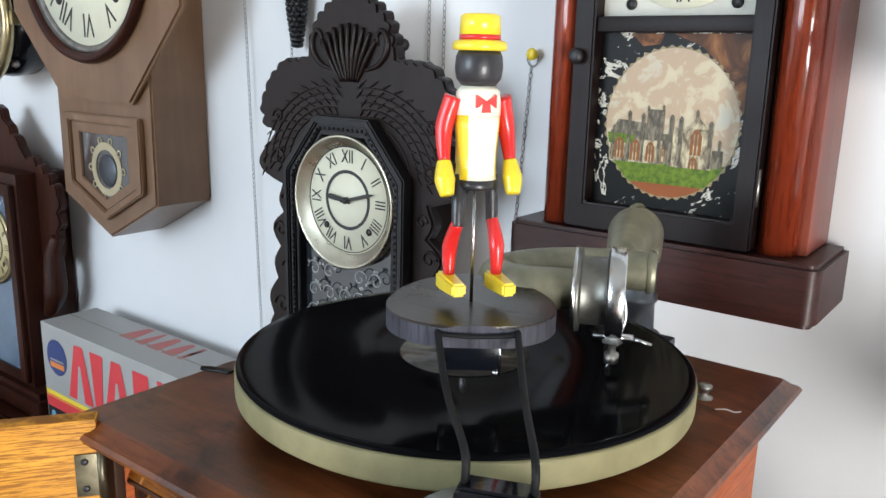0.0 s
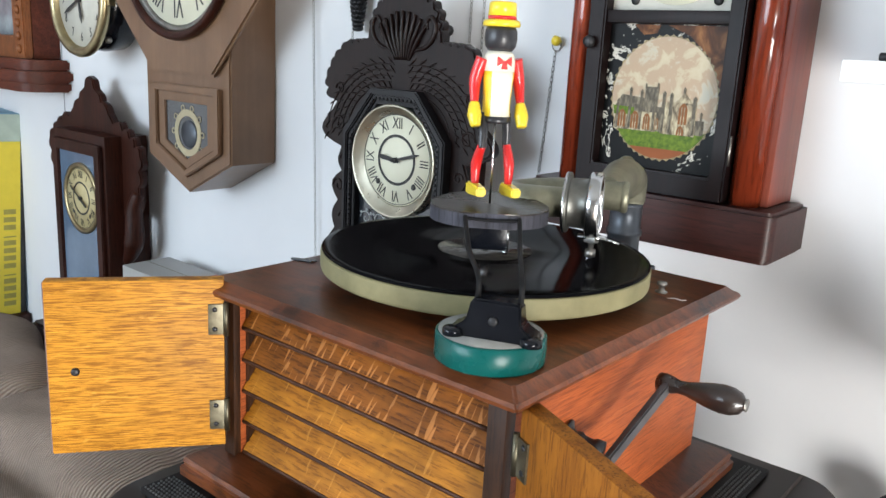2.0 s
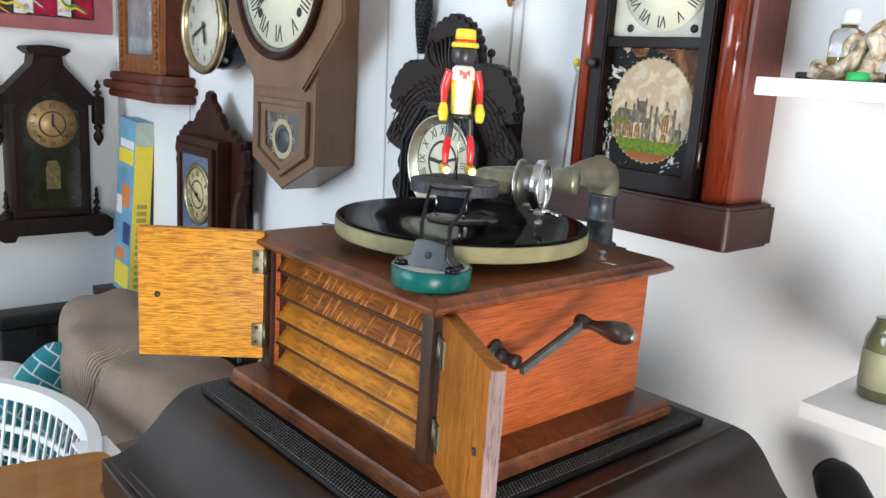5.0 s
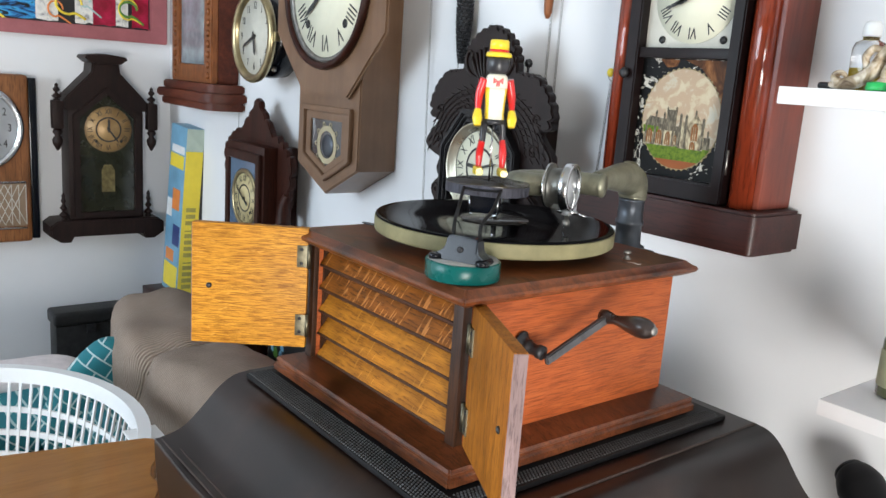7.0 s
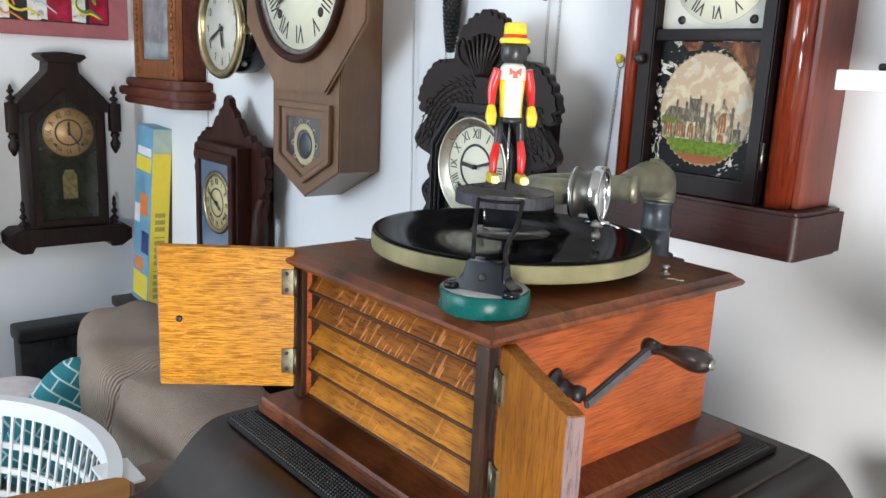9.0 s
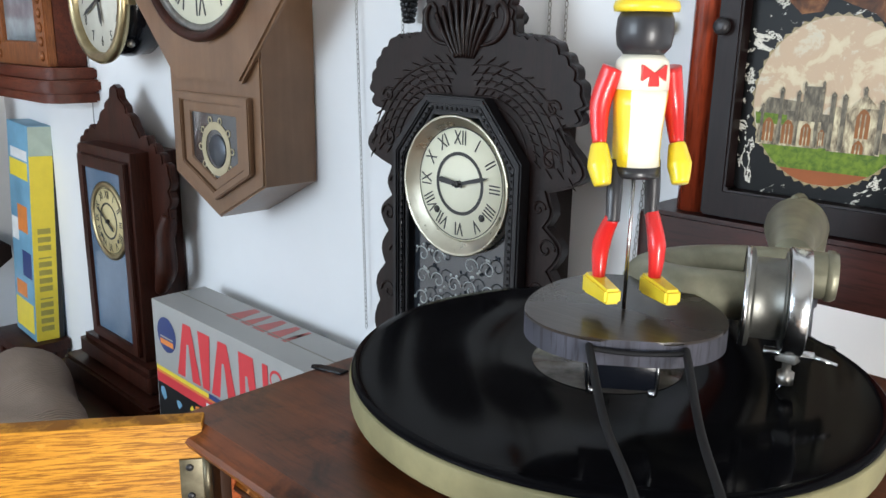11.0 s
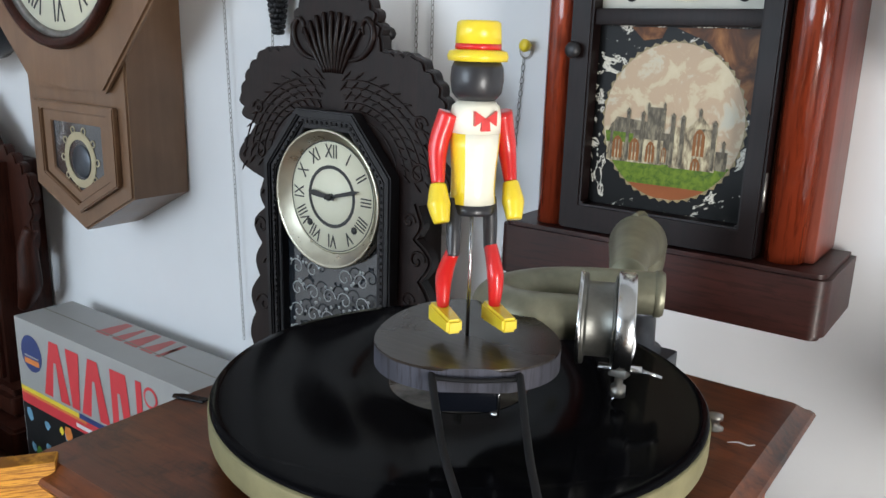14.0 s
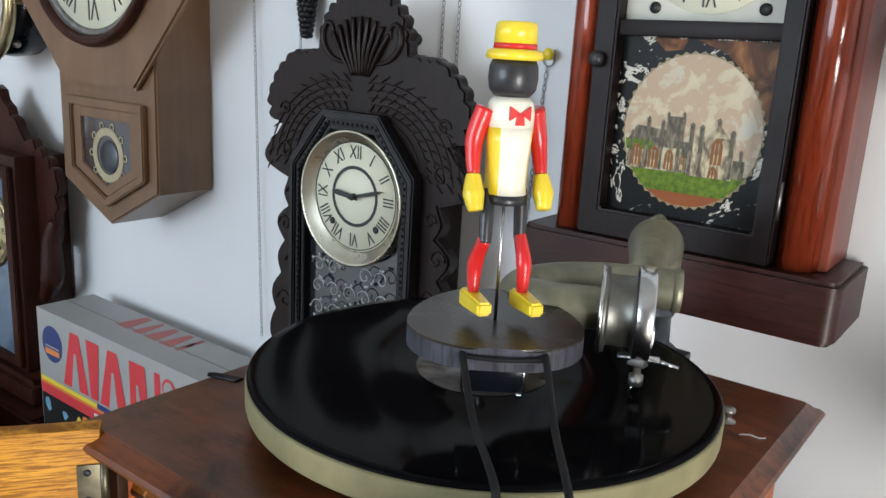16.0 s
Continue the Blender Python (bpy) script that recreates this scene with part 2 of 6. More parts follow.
# corduroy: fine ribs and soft crush marks
CORD, nt, b = nodes("beige_corduroy", 0.9)
rib = nt.nodes.new("ShaderNodeTexWave")
rib.inputs["Scale"].default_value, rib.inputs["Distortion"].default_value = 55, 0.25
nt.links.new(coords(nt, (1, 0.3, 0.35)), rib.inputs["Vector"])
cr = noise_tex(nt, coords(nt), 9, 5, 0.6, 0.8)
cc = mixc(nt, rib.outputs["Fac"], (0.28, 0.210, 0.160), (0.40, 0.312, 0.252))
nt.links.new(mixc(nt, 1.0, cc, ramp(nt, cr, [(0.3, (0.8, 0.8, 0.8)), (0.7, (1, 1, 1))]), "MULTIPLY"), b.inputs["Base Color"])
bump(nt, b, rib.outputs["Fac"], 0.8, 0.004)

# flaking black and white reverse-painted glass border
FLAKE = spotted("flaked_black_paint", [(0.0, (0.003, 0.003, 0.003)), (0.555, (0.004, 0.004, 0.004)), (0.565, (0.46, 0.44, 0.38)), (0.600, (0.60, 0.57, 0.50)), (0.612, (0.006, 0.006, 0.006))], 34, 0.35, 5, 1.4, spec=0.12)
FLAKEO = spotted("flaked_orange_paint", [(0.30, (0.012, 0.006, 0.004)), (0.46, (0.10, 0.035, 0.010)), (0.60, (0.26, 0.11, 0.035)), (0.7, (0.45, 0.33, 0.2))], 28, 0.35, 5, 1.0, spec=0.12)
SKYP = spotted("painted_peach_sky", [(0.34, (0.50, 0.44, 0.31)), (0.46, (0.46, 0.385, 0.265)), (0.49, (0.40, 0.295, 0.20)), (0.57, (0.40, 0.30, 0.205)), (0.60, (0.45, 0.39, 0.29)), (0.68, (0.42, 0.40, 0.33))], 34, 0.35, 7, 0.4, spec=0.15)
STONEP = spotted("painted_stone", [(0.38, (0.07, 0.055, 0.035)), (0.5, (0.26, 0.21, 0.135)), (0.62, (0.50, 0.44, 0.29))], 170, 0.35, 5, 0.3, (1, 1, 0.4), spec=0.15)
STONED = spotted("painted_shadow_stone", [(0.36, (0.035, 0.028, 0.02)), (0.5, (0.10, 0.085, 0.06)), (0.64, (0.22, 0.19, 0.13))], 170, 0.35, 5, 0.3, (1, 1, 0.4), spec=0.15)
GRASSP = spotted("painted_grass", [(0.35, (0.040, 0.085, 0.005)), (0.6, (0.115, 0.175, 0.012))], 200, 0.35, spec=0.15)
EARTHP = plain("painted_red_earth", (0.22, 0.065, 0.018), 0.35, spec=0.15)
ARCHP = plain("painted_orange_window", (0.20, 0.075, 0.02), 0.35, spec=0.15)
MIRG = plain("dark_glass_over_case", (0.020, 0.024, 0.030), 0.05, 0, 0.6, spec=0.8)

GLASS = bpy.data.materials.new("clear_glass")
GLASS.use_nodes = True
gb = GLASS.node_tree.nodes["Principled BSDF"]
gb.inputs["Transmission Weight"].default_value, gb.inputs["Roughness"].default_value, gb.inputs["IOR"].default_value = 1.0, 0.02, 1.45
OIL = plain("yellow_oil", (0.55, 0.38, 0.03), 0.15, 0, 0.5)


# ---- mesh helpers ----
PLACE = {}


def part(name, bm, mat, parent=None, label=""):
    """One mesh object, its origin at the middle of its own bounds, under a thing or a part."""
    lo = Vector([min(v.co[i] for v in bm.verts) for i in range(3)])
    hi = Vector([max(v.co[i] for v in bm.verts) for i in range(3)])
    c = (lo + hi) / 2
    if parent is None:
        c.z = lo.z
    for v in bm.verts:
        v.co -= c
    me = bpy.data.meshes.new(name)
    bmesh.ops.recalc_face_normals(bm, faces=bm.faces)
    bm.to_mesh(me)
    bm.free()
    for mt in (mat if isinstance(mat, (list, tuple)) else [mat]):
        me.materials.append(mt)
    ob = new(name, me)
    PLACE[ob] = c.copy()
    if parent:
        ob.parent = parent
        ob.location = c - PLACE[parent]
    else:
        ob.location = c
    if label:
        ob["label"] = label
    return ob


def thing(name, at, label, category, group=""):
    ob = new(name)
    ob.empty_display_size = 0.05
    ob.location = at
    PLACE[ob] = Vector(at)
    return tagged(ob, label, category, group)


def smooth(bm, angle=38):
    lim = radians(angle)
    for f in bm.faces:
        f.smooth = True
    for e in bm.edges:
        if len(e.link_faces) == 2:
            e.smooth = e.calc_face_angle(0) < lim


def box(x0, x1, y0, y1, z0, z1, bev=0.0, seg=2, bm=None):
    own = bmesh.new()
    r = bmesh.ops.create_cube(own, size=1)
    for v in r["verts"]:
        v.co = Vector(((x0 + x1) / 2 + v.co.x * (x1 - x0), (y0 + y1) / 2 + v.co.y * (y1 - y0), (z0 + z1) / 2 + v.co.z * (z1 - z0)))
    if bev:
        bmesh.ops.bevel(own, geom=own.edges[:], offset=bev, segments=seg, affect="EDGES", profile=0.6)
        smooth(own)
    return join(bm, own)


def join(bm, own):
    if bm is None:
        return own
    me = bpy.data.meshes.new("tmp")
    own.to_mesh(me)
    own.free()
    bm.from_mesh(me)
    bpy.data.meshes.remove(me)
    return bm


def lathe(profile, p0, axis=(0, 0, 1), seg=32, bm=None, hollow=False):
    """Turned form: profile of (radius, height along the axis) from p0."""
    own = bmesh.new()
    ax = Vector(axis).normalized()
    q = ax.to_track_quat("Z", "Y")
    rings = []
    for r, h in profile:
        ring = []
        for i in range(seg):
            a = 2 * math.pi * i / seg
            ring.append(own.verts.new(Vector(p0) + q @ Vector((max(r, 1e-5) * math.cos(a), max(r, 1e-5) * math.sin(a), h))))
        rings.append(ring)
    for a, c in zip(rings, rings[1:] + (rings[:1] if hollow else [])):
        for i in range(seg):
            own.faces.new((a[i], a[(i + 1) % seg], c[(i + 1) % seg], c[i]))
    if not hollow:
        own.faces.new(rings[0][::-1])
        own.faces.new(rings[-1])
    smooth(own, 35)
    return join(bm, own)


def rod(p0, p1, r, r1=None, seg=12, bm=None):
    d = Vector(p1) - Vector(p0)
    return lathe([(r, 0), (r if r1 is None else r1, d.length)], p0, d, seg, bm)


def tube(pts, radii, seg=12, bm=None, steps=8):
    """A round tube through points, smoothed."""
    pts = [Vector(p) for p in pts]
    if not isinstance(radii, (list, tuple)):
        radii = [radii] * len(pts)
    path, rr = [], []
    n = len(pts)
    for i in range(n - 1):
        a, b_, c, d = pts[max(i - 1, 0)], pts[i], pts[i + 1], pts[min(i + 2, n - 1)]
        for k in range(steps):
            t = k / steps
            path.append(0.5 * ((2 * b_) + (c - a) * t + (2 * a - 5 * b_ + 4 * c - d) * t * t + (3 * b_ - a - 3 * c + d) * t ** 3))
            rr.append(radii[i] * (1 - t) + radii[i + 1] * t)
    path.append(pts[-1])
    rr.append(radii[-1])
    own = bmesh.new()
    rings = []
    side = None
    for i, p in enumerate(path):
        d = (path[min(i + 1, len(path) - 1)] - path[max(i - 1, 0)]).normalized()
        if side is None:
            side = d.orthogonal().normalized()
        side = (side - d * side.dot(d)).normalized()
        up = d.cross(side)
        rings.append([own.verts.new(p + (side * math.cos(2 * math.pi * j / seg) + up * math.sin(2 * math.pi * j / seg)) * rr[i]) for j in range(seg)])
    for a, c in zip(rings, rings[1:]):
        for j in range(seg):
            own.faces.new((a[j], a[(j + 1) % seg], c[(j + 1) % seg], c[j]))
    own.faces.new(rings[0][::-1])
    own.faces.new(rings[-1])
    smooth(own, 40)
    return join(bm, own)


def slab(pts, d0, d1, plane="xz", bev=0.0, bm=None, seg=2):
    """A flat outline given as 2D points, raised from d0 to d1 along the remaining axis."""
    own = bmesh.new()

    def at(u, v, d):
        return {"xz": (u, d, v), "xy": (u, v, d), "yz": (d, u, v)}[plane]
    lo = [own.verts.new(at(u, v, d0)) for u, v in pts]
    hi = [own.verts.new(at(u, v, d1)) for u, v in pts]
    own.faces.new(lo)
    own.faces.new(hi[::-1])
    n = len(pts)
    for i in range(n):
        own.faces.new((lo[i], lo[(i + 1) % n], hi[(i + 1) % n], hi[i]))
    bmesh.ops.recalc_face_normals(own, faces=own.faces)
    if bev:
        ed = [e for e in own.edges if all(v in set(lo) for v in e.verts) or all(v in set(hi) for v in e.verts)]
        bmesh.ops.bevel(own, geom=ed, offset=bev, segments=seg, affect="EDGES")
        smooth(own, 50)
    return join(bm, own)


def frame_ring(outer, inner, d0, d1, plane="xz", bev=0.0, bm=None):
    """A flat ring between two outlines with the same number of points."""
    own = bmesh.new()

    def at(u, v, d):
        return {"xz": (u, d, v), "xy": (u, v, d), "yz": (d, u, v)}[plane]
    n = len(outer)
    loops = [[own.verts.new(at(u, v, d)) for u, v in pts] for pts, d in ((outer, d0), (outer, d1), (inner, d1), (inner, d0))]
    for a, c in zip(loops, loops[1:] + loops[:1]):
        for i in range(n):
            own.faces.new((a[i], a[(i + 1) % n], c[(i + 1) % n], c[i]))
    bmesh.ops.recalc_face_normals(own, faces=own.faces)
    if bev:
        ed = [e for e in own.edges if e.calc_face_angle(0) > 1.0]
        bmesh.ops.bevel(own, geom=ed, offset=bev, segments=2, affect="EDGES")
        smooth(own, 50)
    return join(bm, own)


def circle(cx, cz, r, n=40, squash=1.0, a0=0.0, a1=2 * math.pi):
    full = abs(a1 - a0 - 2 * math.pi) < 1e-6
    m = n if full else n - 1
    return [(cx + r * math.cos(a0 + (a1 - a0) * i / m), cz + r * squash * math.sin(a0 + (a1 - a0) * i / m)) for i in range(n)]


def rect(x0, x1, z0, z1):
    return [(x0, z0), (x1, z0), (x1, z1), (x0, z1)]


NUMERALS = ("XII", "I", "II", "III", "IIII", "V", "VI", "VII", "VIII", "IX", "X", "XI")


def letters(name, body, size, at, rot, squash=1.0):
    """Lettering as thin raised print, made to a mesh."""
    cu = bpy.data.curves.new(name, "FONT")
    cu.body, cu.size, cu.extrude, cu.align_x, cu.align_y = body, size, 0.0002, "CENTER", "CENTER"
    tmp = bpy.data.objects.new("tmp", cu)
    me = bpy.data.meshes.new_from_object(tmp)
    bpy.data.objects.remove(tmp)
    bm = bmesh.new()
    bm.from_mesh(me)
    bpy.data.meshes.remove(me)
    m = Matrix.Translation(at) @ rot @ Matrix.Diagonal((squash, 1, 1, 1))
    bm.transform(m)
    return bm


FACE_N = Matrix.Rotation(radians(90), 4, "X")                                     # print that faces -y
FACE_W = Matrix.Rotation(radians(90), 4, "Z") @ Matrix.Rotation(radians(90), 4, "X")  # print that faces +x


def on_face(plane, u, v, d):
    return (u, d, v) if plane == "xz" else (d, u, v)


def dial(parent, cu, cv, r, front, plane="xz", paper=None, numerals="roman", hour=9.2, minute=12, ring=True, holes=True, out=-1):
    """A clock dial facing -y (plane xz) or +x (plane yz): paper, figures, chapter ring, winding holes and two separate pointers."""
    paper = paper or PAPER
    o = out
    ax = (0, o, 0) if plane == "xz" else (o, 0, 0)
    face = part("dial", lathe([(r, 0), (r, 0.0015)], on_face(plane, cu, cv, front), ax, 48), paper, parent, "cream paper clock dial")
    f = front + o * 0.0019
    rot = FACE_N if plane == "xz" else FACE_W
    for i in range(12):
        a = math.pi / 2 - i * math.pi / 6
        p = on_face(plane, cu + r * 0.78 * math.cos(a), cv + r * 0.78 * math.sin(a), f)
        body = NUMERALS[i] if numerals == "roman" else str((i + 11) % 12 + 1)
        turn = Matrix.Rotation(-i * math.pi / 6, 4, "Z") if numerals == "roman" else Matrix.Identity(4)
        part("hour_figure", letters("figure", body, r * (0.34 if numerals == "roman" else 0.27), p, rot @ turn, 0.72), INK, face)
    if ring:
        part("chapter_ring", frame_ring(circle(cu, cv, r * 0.55, 48), circle(cu, cv, r * 0.49, 48), f, f + o * 0.0003, plane), INK, face)
        part("minute_track", frame_ring(circle(cu, cv, r * 0.975, 60), circle(cu, cv, r * 0.96, 60), f, f + o * 0.0003, plane), INK, face)
    if holes:
        for s in (-1, 1):
            part("winding_hole", lathe([(r * 0.065, 0), (r * 0.065, 0.0006)], on_face(plane, cu + s * r * 0.53, cv - r * 0.52, f), ax, 16), INK, face)
    for nm, ang, ln, w in (("hour_pointer", hour * 30, 0.50, 0.035), ("minute_pointer", minute * 6, 0.74, 0.025)):
        a = math.pi / 2 - radians(ang)
        du, dv = math.cos(a), math.sin(a)
        g = f + o * 0.004
        pts = [(cu - du * r * 0.12 - dv * w * r, cv - dv * r * 0.12 + du * w * r), (cu + du * r * ln * 0.75 - dv * w * r * 1.5, cv + dv * r * ln * 0.75 + du * w * r * 1.5),
               (cu + du * r * ln, cv + dv * r * ln), (cu + du * r * ln * 0.75 + dv * w * r * 1.5, cv + dv * r * ln * 0.75 - du * w * r * 1.5), (cu - du * r * 0.12 + dv * w * r, cv - dv * r * 0.12 - du * w * r)]
        part(nm, slab(pts, g, g + o * 0.0008, plane), INK, face, "black steel pointer")
    part("centre_boss", lathe([(r * 0.06, 0), (r * 0.06, 0.006)], on_face(plane, cu, cv, f), ax, 16), INK, face)
    return face

# ---- room ----
NY, WX, EX, SY, TOP = 0.80, -2.48, 2.0, -2.6, 2.45


def structure(name, bm, mat, label):
    return tagged(part(name, bm, mat, None), label, name.split("_")[0], kind="structure")


# unseen floor in plain brown lino, no boards modelled
floor = structure("floor", box(WX - 0.1, EX + 0.1, SY - 0.1, NY + 0.1, -0.06, 0), FLOORW, "plain brown lino floor")
ceiling = structure("ceiling", box(WX - 0.1, EX + 0.1, SY - 0.1, NY + 0.1, TOP, TOP + 0.06), CEIL, "plain ceiling greyed to cut bounce light")
wall_north = structure("wall_north", box(WX - 0.1, EX + 0.1, NY, NY + 0.1, 0, TOP), WALL, "white painted board wall with vertical joints")
wall_west = structure("wall_west", box(WX - 0.1, WX, SY, NY, 0, TOP), WALL, "white painted wall in cool daylight")
# unseen south and east walls, toned down to limit fill light
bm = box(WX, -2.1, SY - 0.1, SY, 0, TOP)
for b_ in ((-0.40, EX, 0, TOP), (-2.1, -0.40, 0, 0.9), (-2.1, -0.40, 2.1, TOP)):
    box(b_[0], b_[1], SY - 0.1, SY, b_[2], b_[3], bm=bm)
wall_south = structure("wall_south", bm, WALLD, "unseen wall, tan to cut bounce light, with a wide window opening")
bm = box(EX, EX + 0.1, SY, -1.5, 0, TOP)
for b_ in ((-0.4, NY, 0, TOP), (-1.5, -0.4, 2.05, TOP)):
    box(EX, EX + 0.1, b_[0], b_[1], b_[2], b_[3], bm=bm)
wall_east = structure("wall_east", bm, WALLD, "unseen wall, tan to cut bounce light, with a doorway opening")
bm = frame_ring(rect(-2.1, -0.40, 0.9, 2.1), rect(-2.05, -0.45, 0.95, 2.05), SY - 0.08, SY - 0.02, bev=0.004)
box(-1.27, -1.23, SY - 0.07, SY - 0.03, 0.95, 2.05, bm=bm)
structure("window_1", bm, SHELFW, "white painted window frame")
for x in (-1.9, 0.45):
    tagged(part("wall_joint_trim", box(x - 0.0016, x + 0.0016, NY - 0.001, NY + 0.004, 0, TOP), GROOVE), "thin dark joint between wall boards", "trim", kind="structure")


# ---- leather-covered stand under the gramophone ----
LT = 0.921
stand = thing("leather_trunk", (-0.25, 0.4, 0), "dark brown leather covered trunk with flared edges", "trunk")
prof = [(0.0, 0.0), (0.022, -0.003), (0.042, -0.016), (0.062, -0.037), (0.080, -0.054), (0.096, -0.062), (0.112, -0.066), (0.116, -0.071), (0.113, -0.12), (0.106, -0.17)]
X0, X1, Y0, Y1 = -0.462, -0.050, 0.178, 0.605
fine = []
for i in range(len(prof) - 1):
    a, b_, c, d = (Vector((*prof[max(0, min(len(prof) - 1, i + k))], 0)) for k in (-1, 0, 1, 2))
    for k in range(4):
        t = k / 4
        p = 0.5 * (2 * b_ + (c - a) * t + (2 * a - 5 * b_ + 4 * c - d) * t * t + (3 * b_ - a - 3 * c + d) * t ** 3)
        fine.append((p.x, p.y))
fine.append(prof[-1])
bm = bmesh.new()
rings = []
NX, NYY, NC = 18, 18, 7
for o, dz in fine:
    z = LT + dz
    loop = [(X0 + (X1 - X0) * i / NX, Y0 - o) for i in range(NX)]
    loop += [(X1 + 0.86 * o * math.sin(math.pi / 2 * i / NC), Y0 - o * math.cos(math.pi / 2 * i / NC)) for i in range(NC + 1)]
    loop += [(X1 + 0.86 * o, Y0 + (Y1 - Y0) * i / NYY) for i in range(1, NYY + 1)] + [(X0, Y1)]
    sag = 0.0035 * o / 0.1
    rings.append([bm.verts.new((x, y, z + sag * noise.noise(Vector((x * 9, y * 9, 2.0))))) for x, y in loop])
nl = len(rings[0])
bm.faces.new(rings[0])
for a, c in zip(rings, rings[1:]):
    for i in range(nl):
        bm.faces.new((a[i], a[(i + 1) % nl], c[(i + 1) % nl], c[i]))
bm.faces.new(rings[-1][::-1])
bmesh.ops.remove_doubles(bm, verts=bm.verts[:], dist=1e-6)
smooth(bm, 50)
part("cover", bm, LEATHER, stand, "dark brown leather cover with worn seams")
part("body", box(X0 + 0.01, X1 + 0.08, Y0 - 0.10, Y1 - 0.01, 0.0, LT - 0.17, 0.01), LEATHER, stand)
part("seam", rod((X1, Y0, LT + 0.0005), (X1, Y1 - 0.004, LT + 0.0005), 0.0016, seg=8), STITCH, stand, "scuffed seam ridge")
for k in (0.100, 0.109):
    part("stitching", rod((X0 + 0.004, Y0 - k, LT - 0.0635), (X1 + 0.02, Y0 - k, LT - 0.0635), 0.0012, seg=6), STITCH, stand)
    part("stitching", rod((X1 + 0.86 * k, Y0, LT - 0.0635), (X1 + 0.86 * k, Y1 - 0.004, LT - 0.0635), 0.0012, seg=6), STITCH, stand)

# woven rubber mat
mat_thing = thing("rubber_mat", (-0.28, 0.4, LT), "black knobbly rubber mat lying on the leather trunk", "mat")
part("sheet", box(-0.440, -0.074, 0.162, 0.580, LT + 0.0005, LT + 0.006, 0.001), RUBBER, mat_thing)
verts, faces = [], []


def nub(x, y, w, d, z, h):
    n = len(verts)
    verts.extend([(x - w, y - d, z), (x + w, y - d, z), (x + w, y + d, z), (x - w, y + d, z), (x - w * .5, y - d * .5, z + h), (x + w * .5, y - d * .5, z + h), (x + w * .5, y + d * .5, z + h), (x - w * .5, y + d * .5, z + h)])
    faces.extend([tuple(n + k for k in f) for f in ((0, 1, 5, 4), (1, 2, 6, 5), (2, 3, 7, 6), (3, 0, 4, 7), (4, 5, 6, 7))])


for j in range(8):
    for i in range(90):
        nub(-0.436 + i * 0.0040 + (j % 2) * 0.0020, 0.1645 + j * 0.0035, 0.0011, 0.0010, LT + 0.0058, 0.0014)
for j in range(5):
    for i in range(94):
        nub(-0.078 - j * 0.0036, 0.196 + i * 0.0040 + (j % 2) * 0.0020, 0.0011, 0.0011, LT + 0.0058, 0.0014)
me = bpy.data.meshes.new("nubs")
me.from_pydata(verts, [], faces)
bm = bmesh.new()
bm.from_mesh(me)
tagged(part("ribbing", bm, plain("rubber_nubs", (0.075, 0.08, 0.083), 0.35), mat_thing), kind="stuff")

# ---- gramophone ----
GX0, GX1, GY0, GY1 = -0.402, -0.127, 0.2225, 0.521
Z0, ZB, ZT, ZL = LT + 0.0078, 0.954, 1.089, 1.104
gram = thing("gramophone", (-0.2565, 0.365, Z0), "antique oak table gramophone with open doors and side crank", "gramophone")


def stepped(levels, bm=None):
    """A moulded rectangular form: (outset, z) levels round the cabinet."""
    own = bmesh.new()
    rs = []
    for o, z in levels:
        rs.append([own.verts.new(p) for p in ((GX0 - o, GY0 - o, z), (GX1 + o, GY0 - o, z), (GX1 + o, GY1 + o, z), (GX0 - o, GY1 + o, z))])
    own.faces.new(rs[0][::-1])
    own.faces.new(rs[-1])
    for a, c in zip(rs, rs[1:]):
        for i in range(4):
            own.faces.new((a[i], a[(i + 1) % 4], c[(i + 1) % 4], c[i]))
    bmesh.ops.bevel(own, geom=[e for e in own.edges if abs(e.verts[0].co.z - e.verts[1].co.z) > 1e-5], offset=0.0015, segments=2, affect="EDGES")
    smooth(own, 25)
    return own


part("base_moulding", stepped([(0.027, Z0), (0.0300, Z0 + 0.002), (0.0300, Z0 + 0.009), (0.0275, Z0 + 0.0105), (0.0275, Z0 + 0.013), (0.0285, Z0 + 0.0145), (0.0265, Z0 + 0.0175), (0.004, ZB - 0.0012), (0.001, ZB)]), BASEW, gram, "dark stained moulded oak base")
part("lid", stepped([(0.006, ZT - 0.003), (0.012, ZT), (0.0175, ZT + 0.003), (0.0190, ZT + 0.006), (0.0175, ZT + 0.0085), (0.014, ZT + 0.010), (0.009, ZL - 0.001), (-0.004, ZL)]), LIDW, gram, "reddish brown mahogany lid with moulded edge")
part("side_panel", box(GX1 - 0.012, GX1, GY0 + 0.002, GY1, ZB - 0.004, ZT, 0.001), OAKS, gram, "orange-red varnished oak side")
part("side_panel", box(GX0, GX0 + 0.012, GY0 + 0.002, GY1, ZB - 0.004, ZT, 0.001), OAKS, gram)
part("back_panel", box(GX0 + 0.012, GX1 - 0.012, GY1 - 0.012, GY1, ZB - 0.004, ZT - 0.002), OAKS, gram)
for x in (GX0 - 0.003, GX1 - 0.012):
    part("stile", box(x + 0.0005, x + 0.0145, GY0 - 0.004, GY0 + 0.006, ZB - 0.004, ZT - 0.001, 0.001), TRIM, gram, "dark stained front stile")
# added dark liners give the recess sides their shade
for x in (GX0 + 0.0122, GX1 - 0.0152):
    part("inner_shade_liner", box(x, x + 0.003, GY0 + 0.007, GY0 + 0.044, ZB - 0.003, ZT - 0.002), TRIM, gram)
part("inner_back", box(GX0 + 0.012, GX1 - 0.012, GY0 + 0.045, GY0 + 0.05, ZB - 0.003, ZT - 0.002), TRIM, gram)
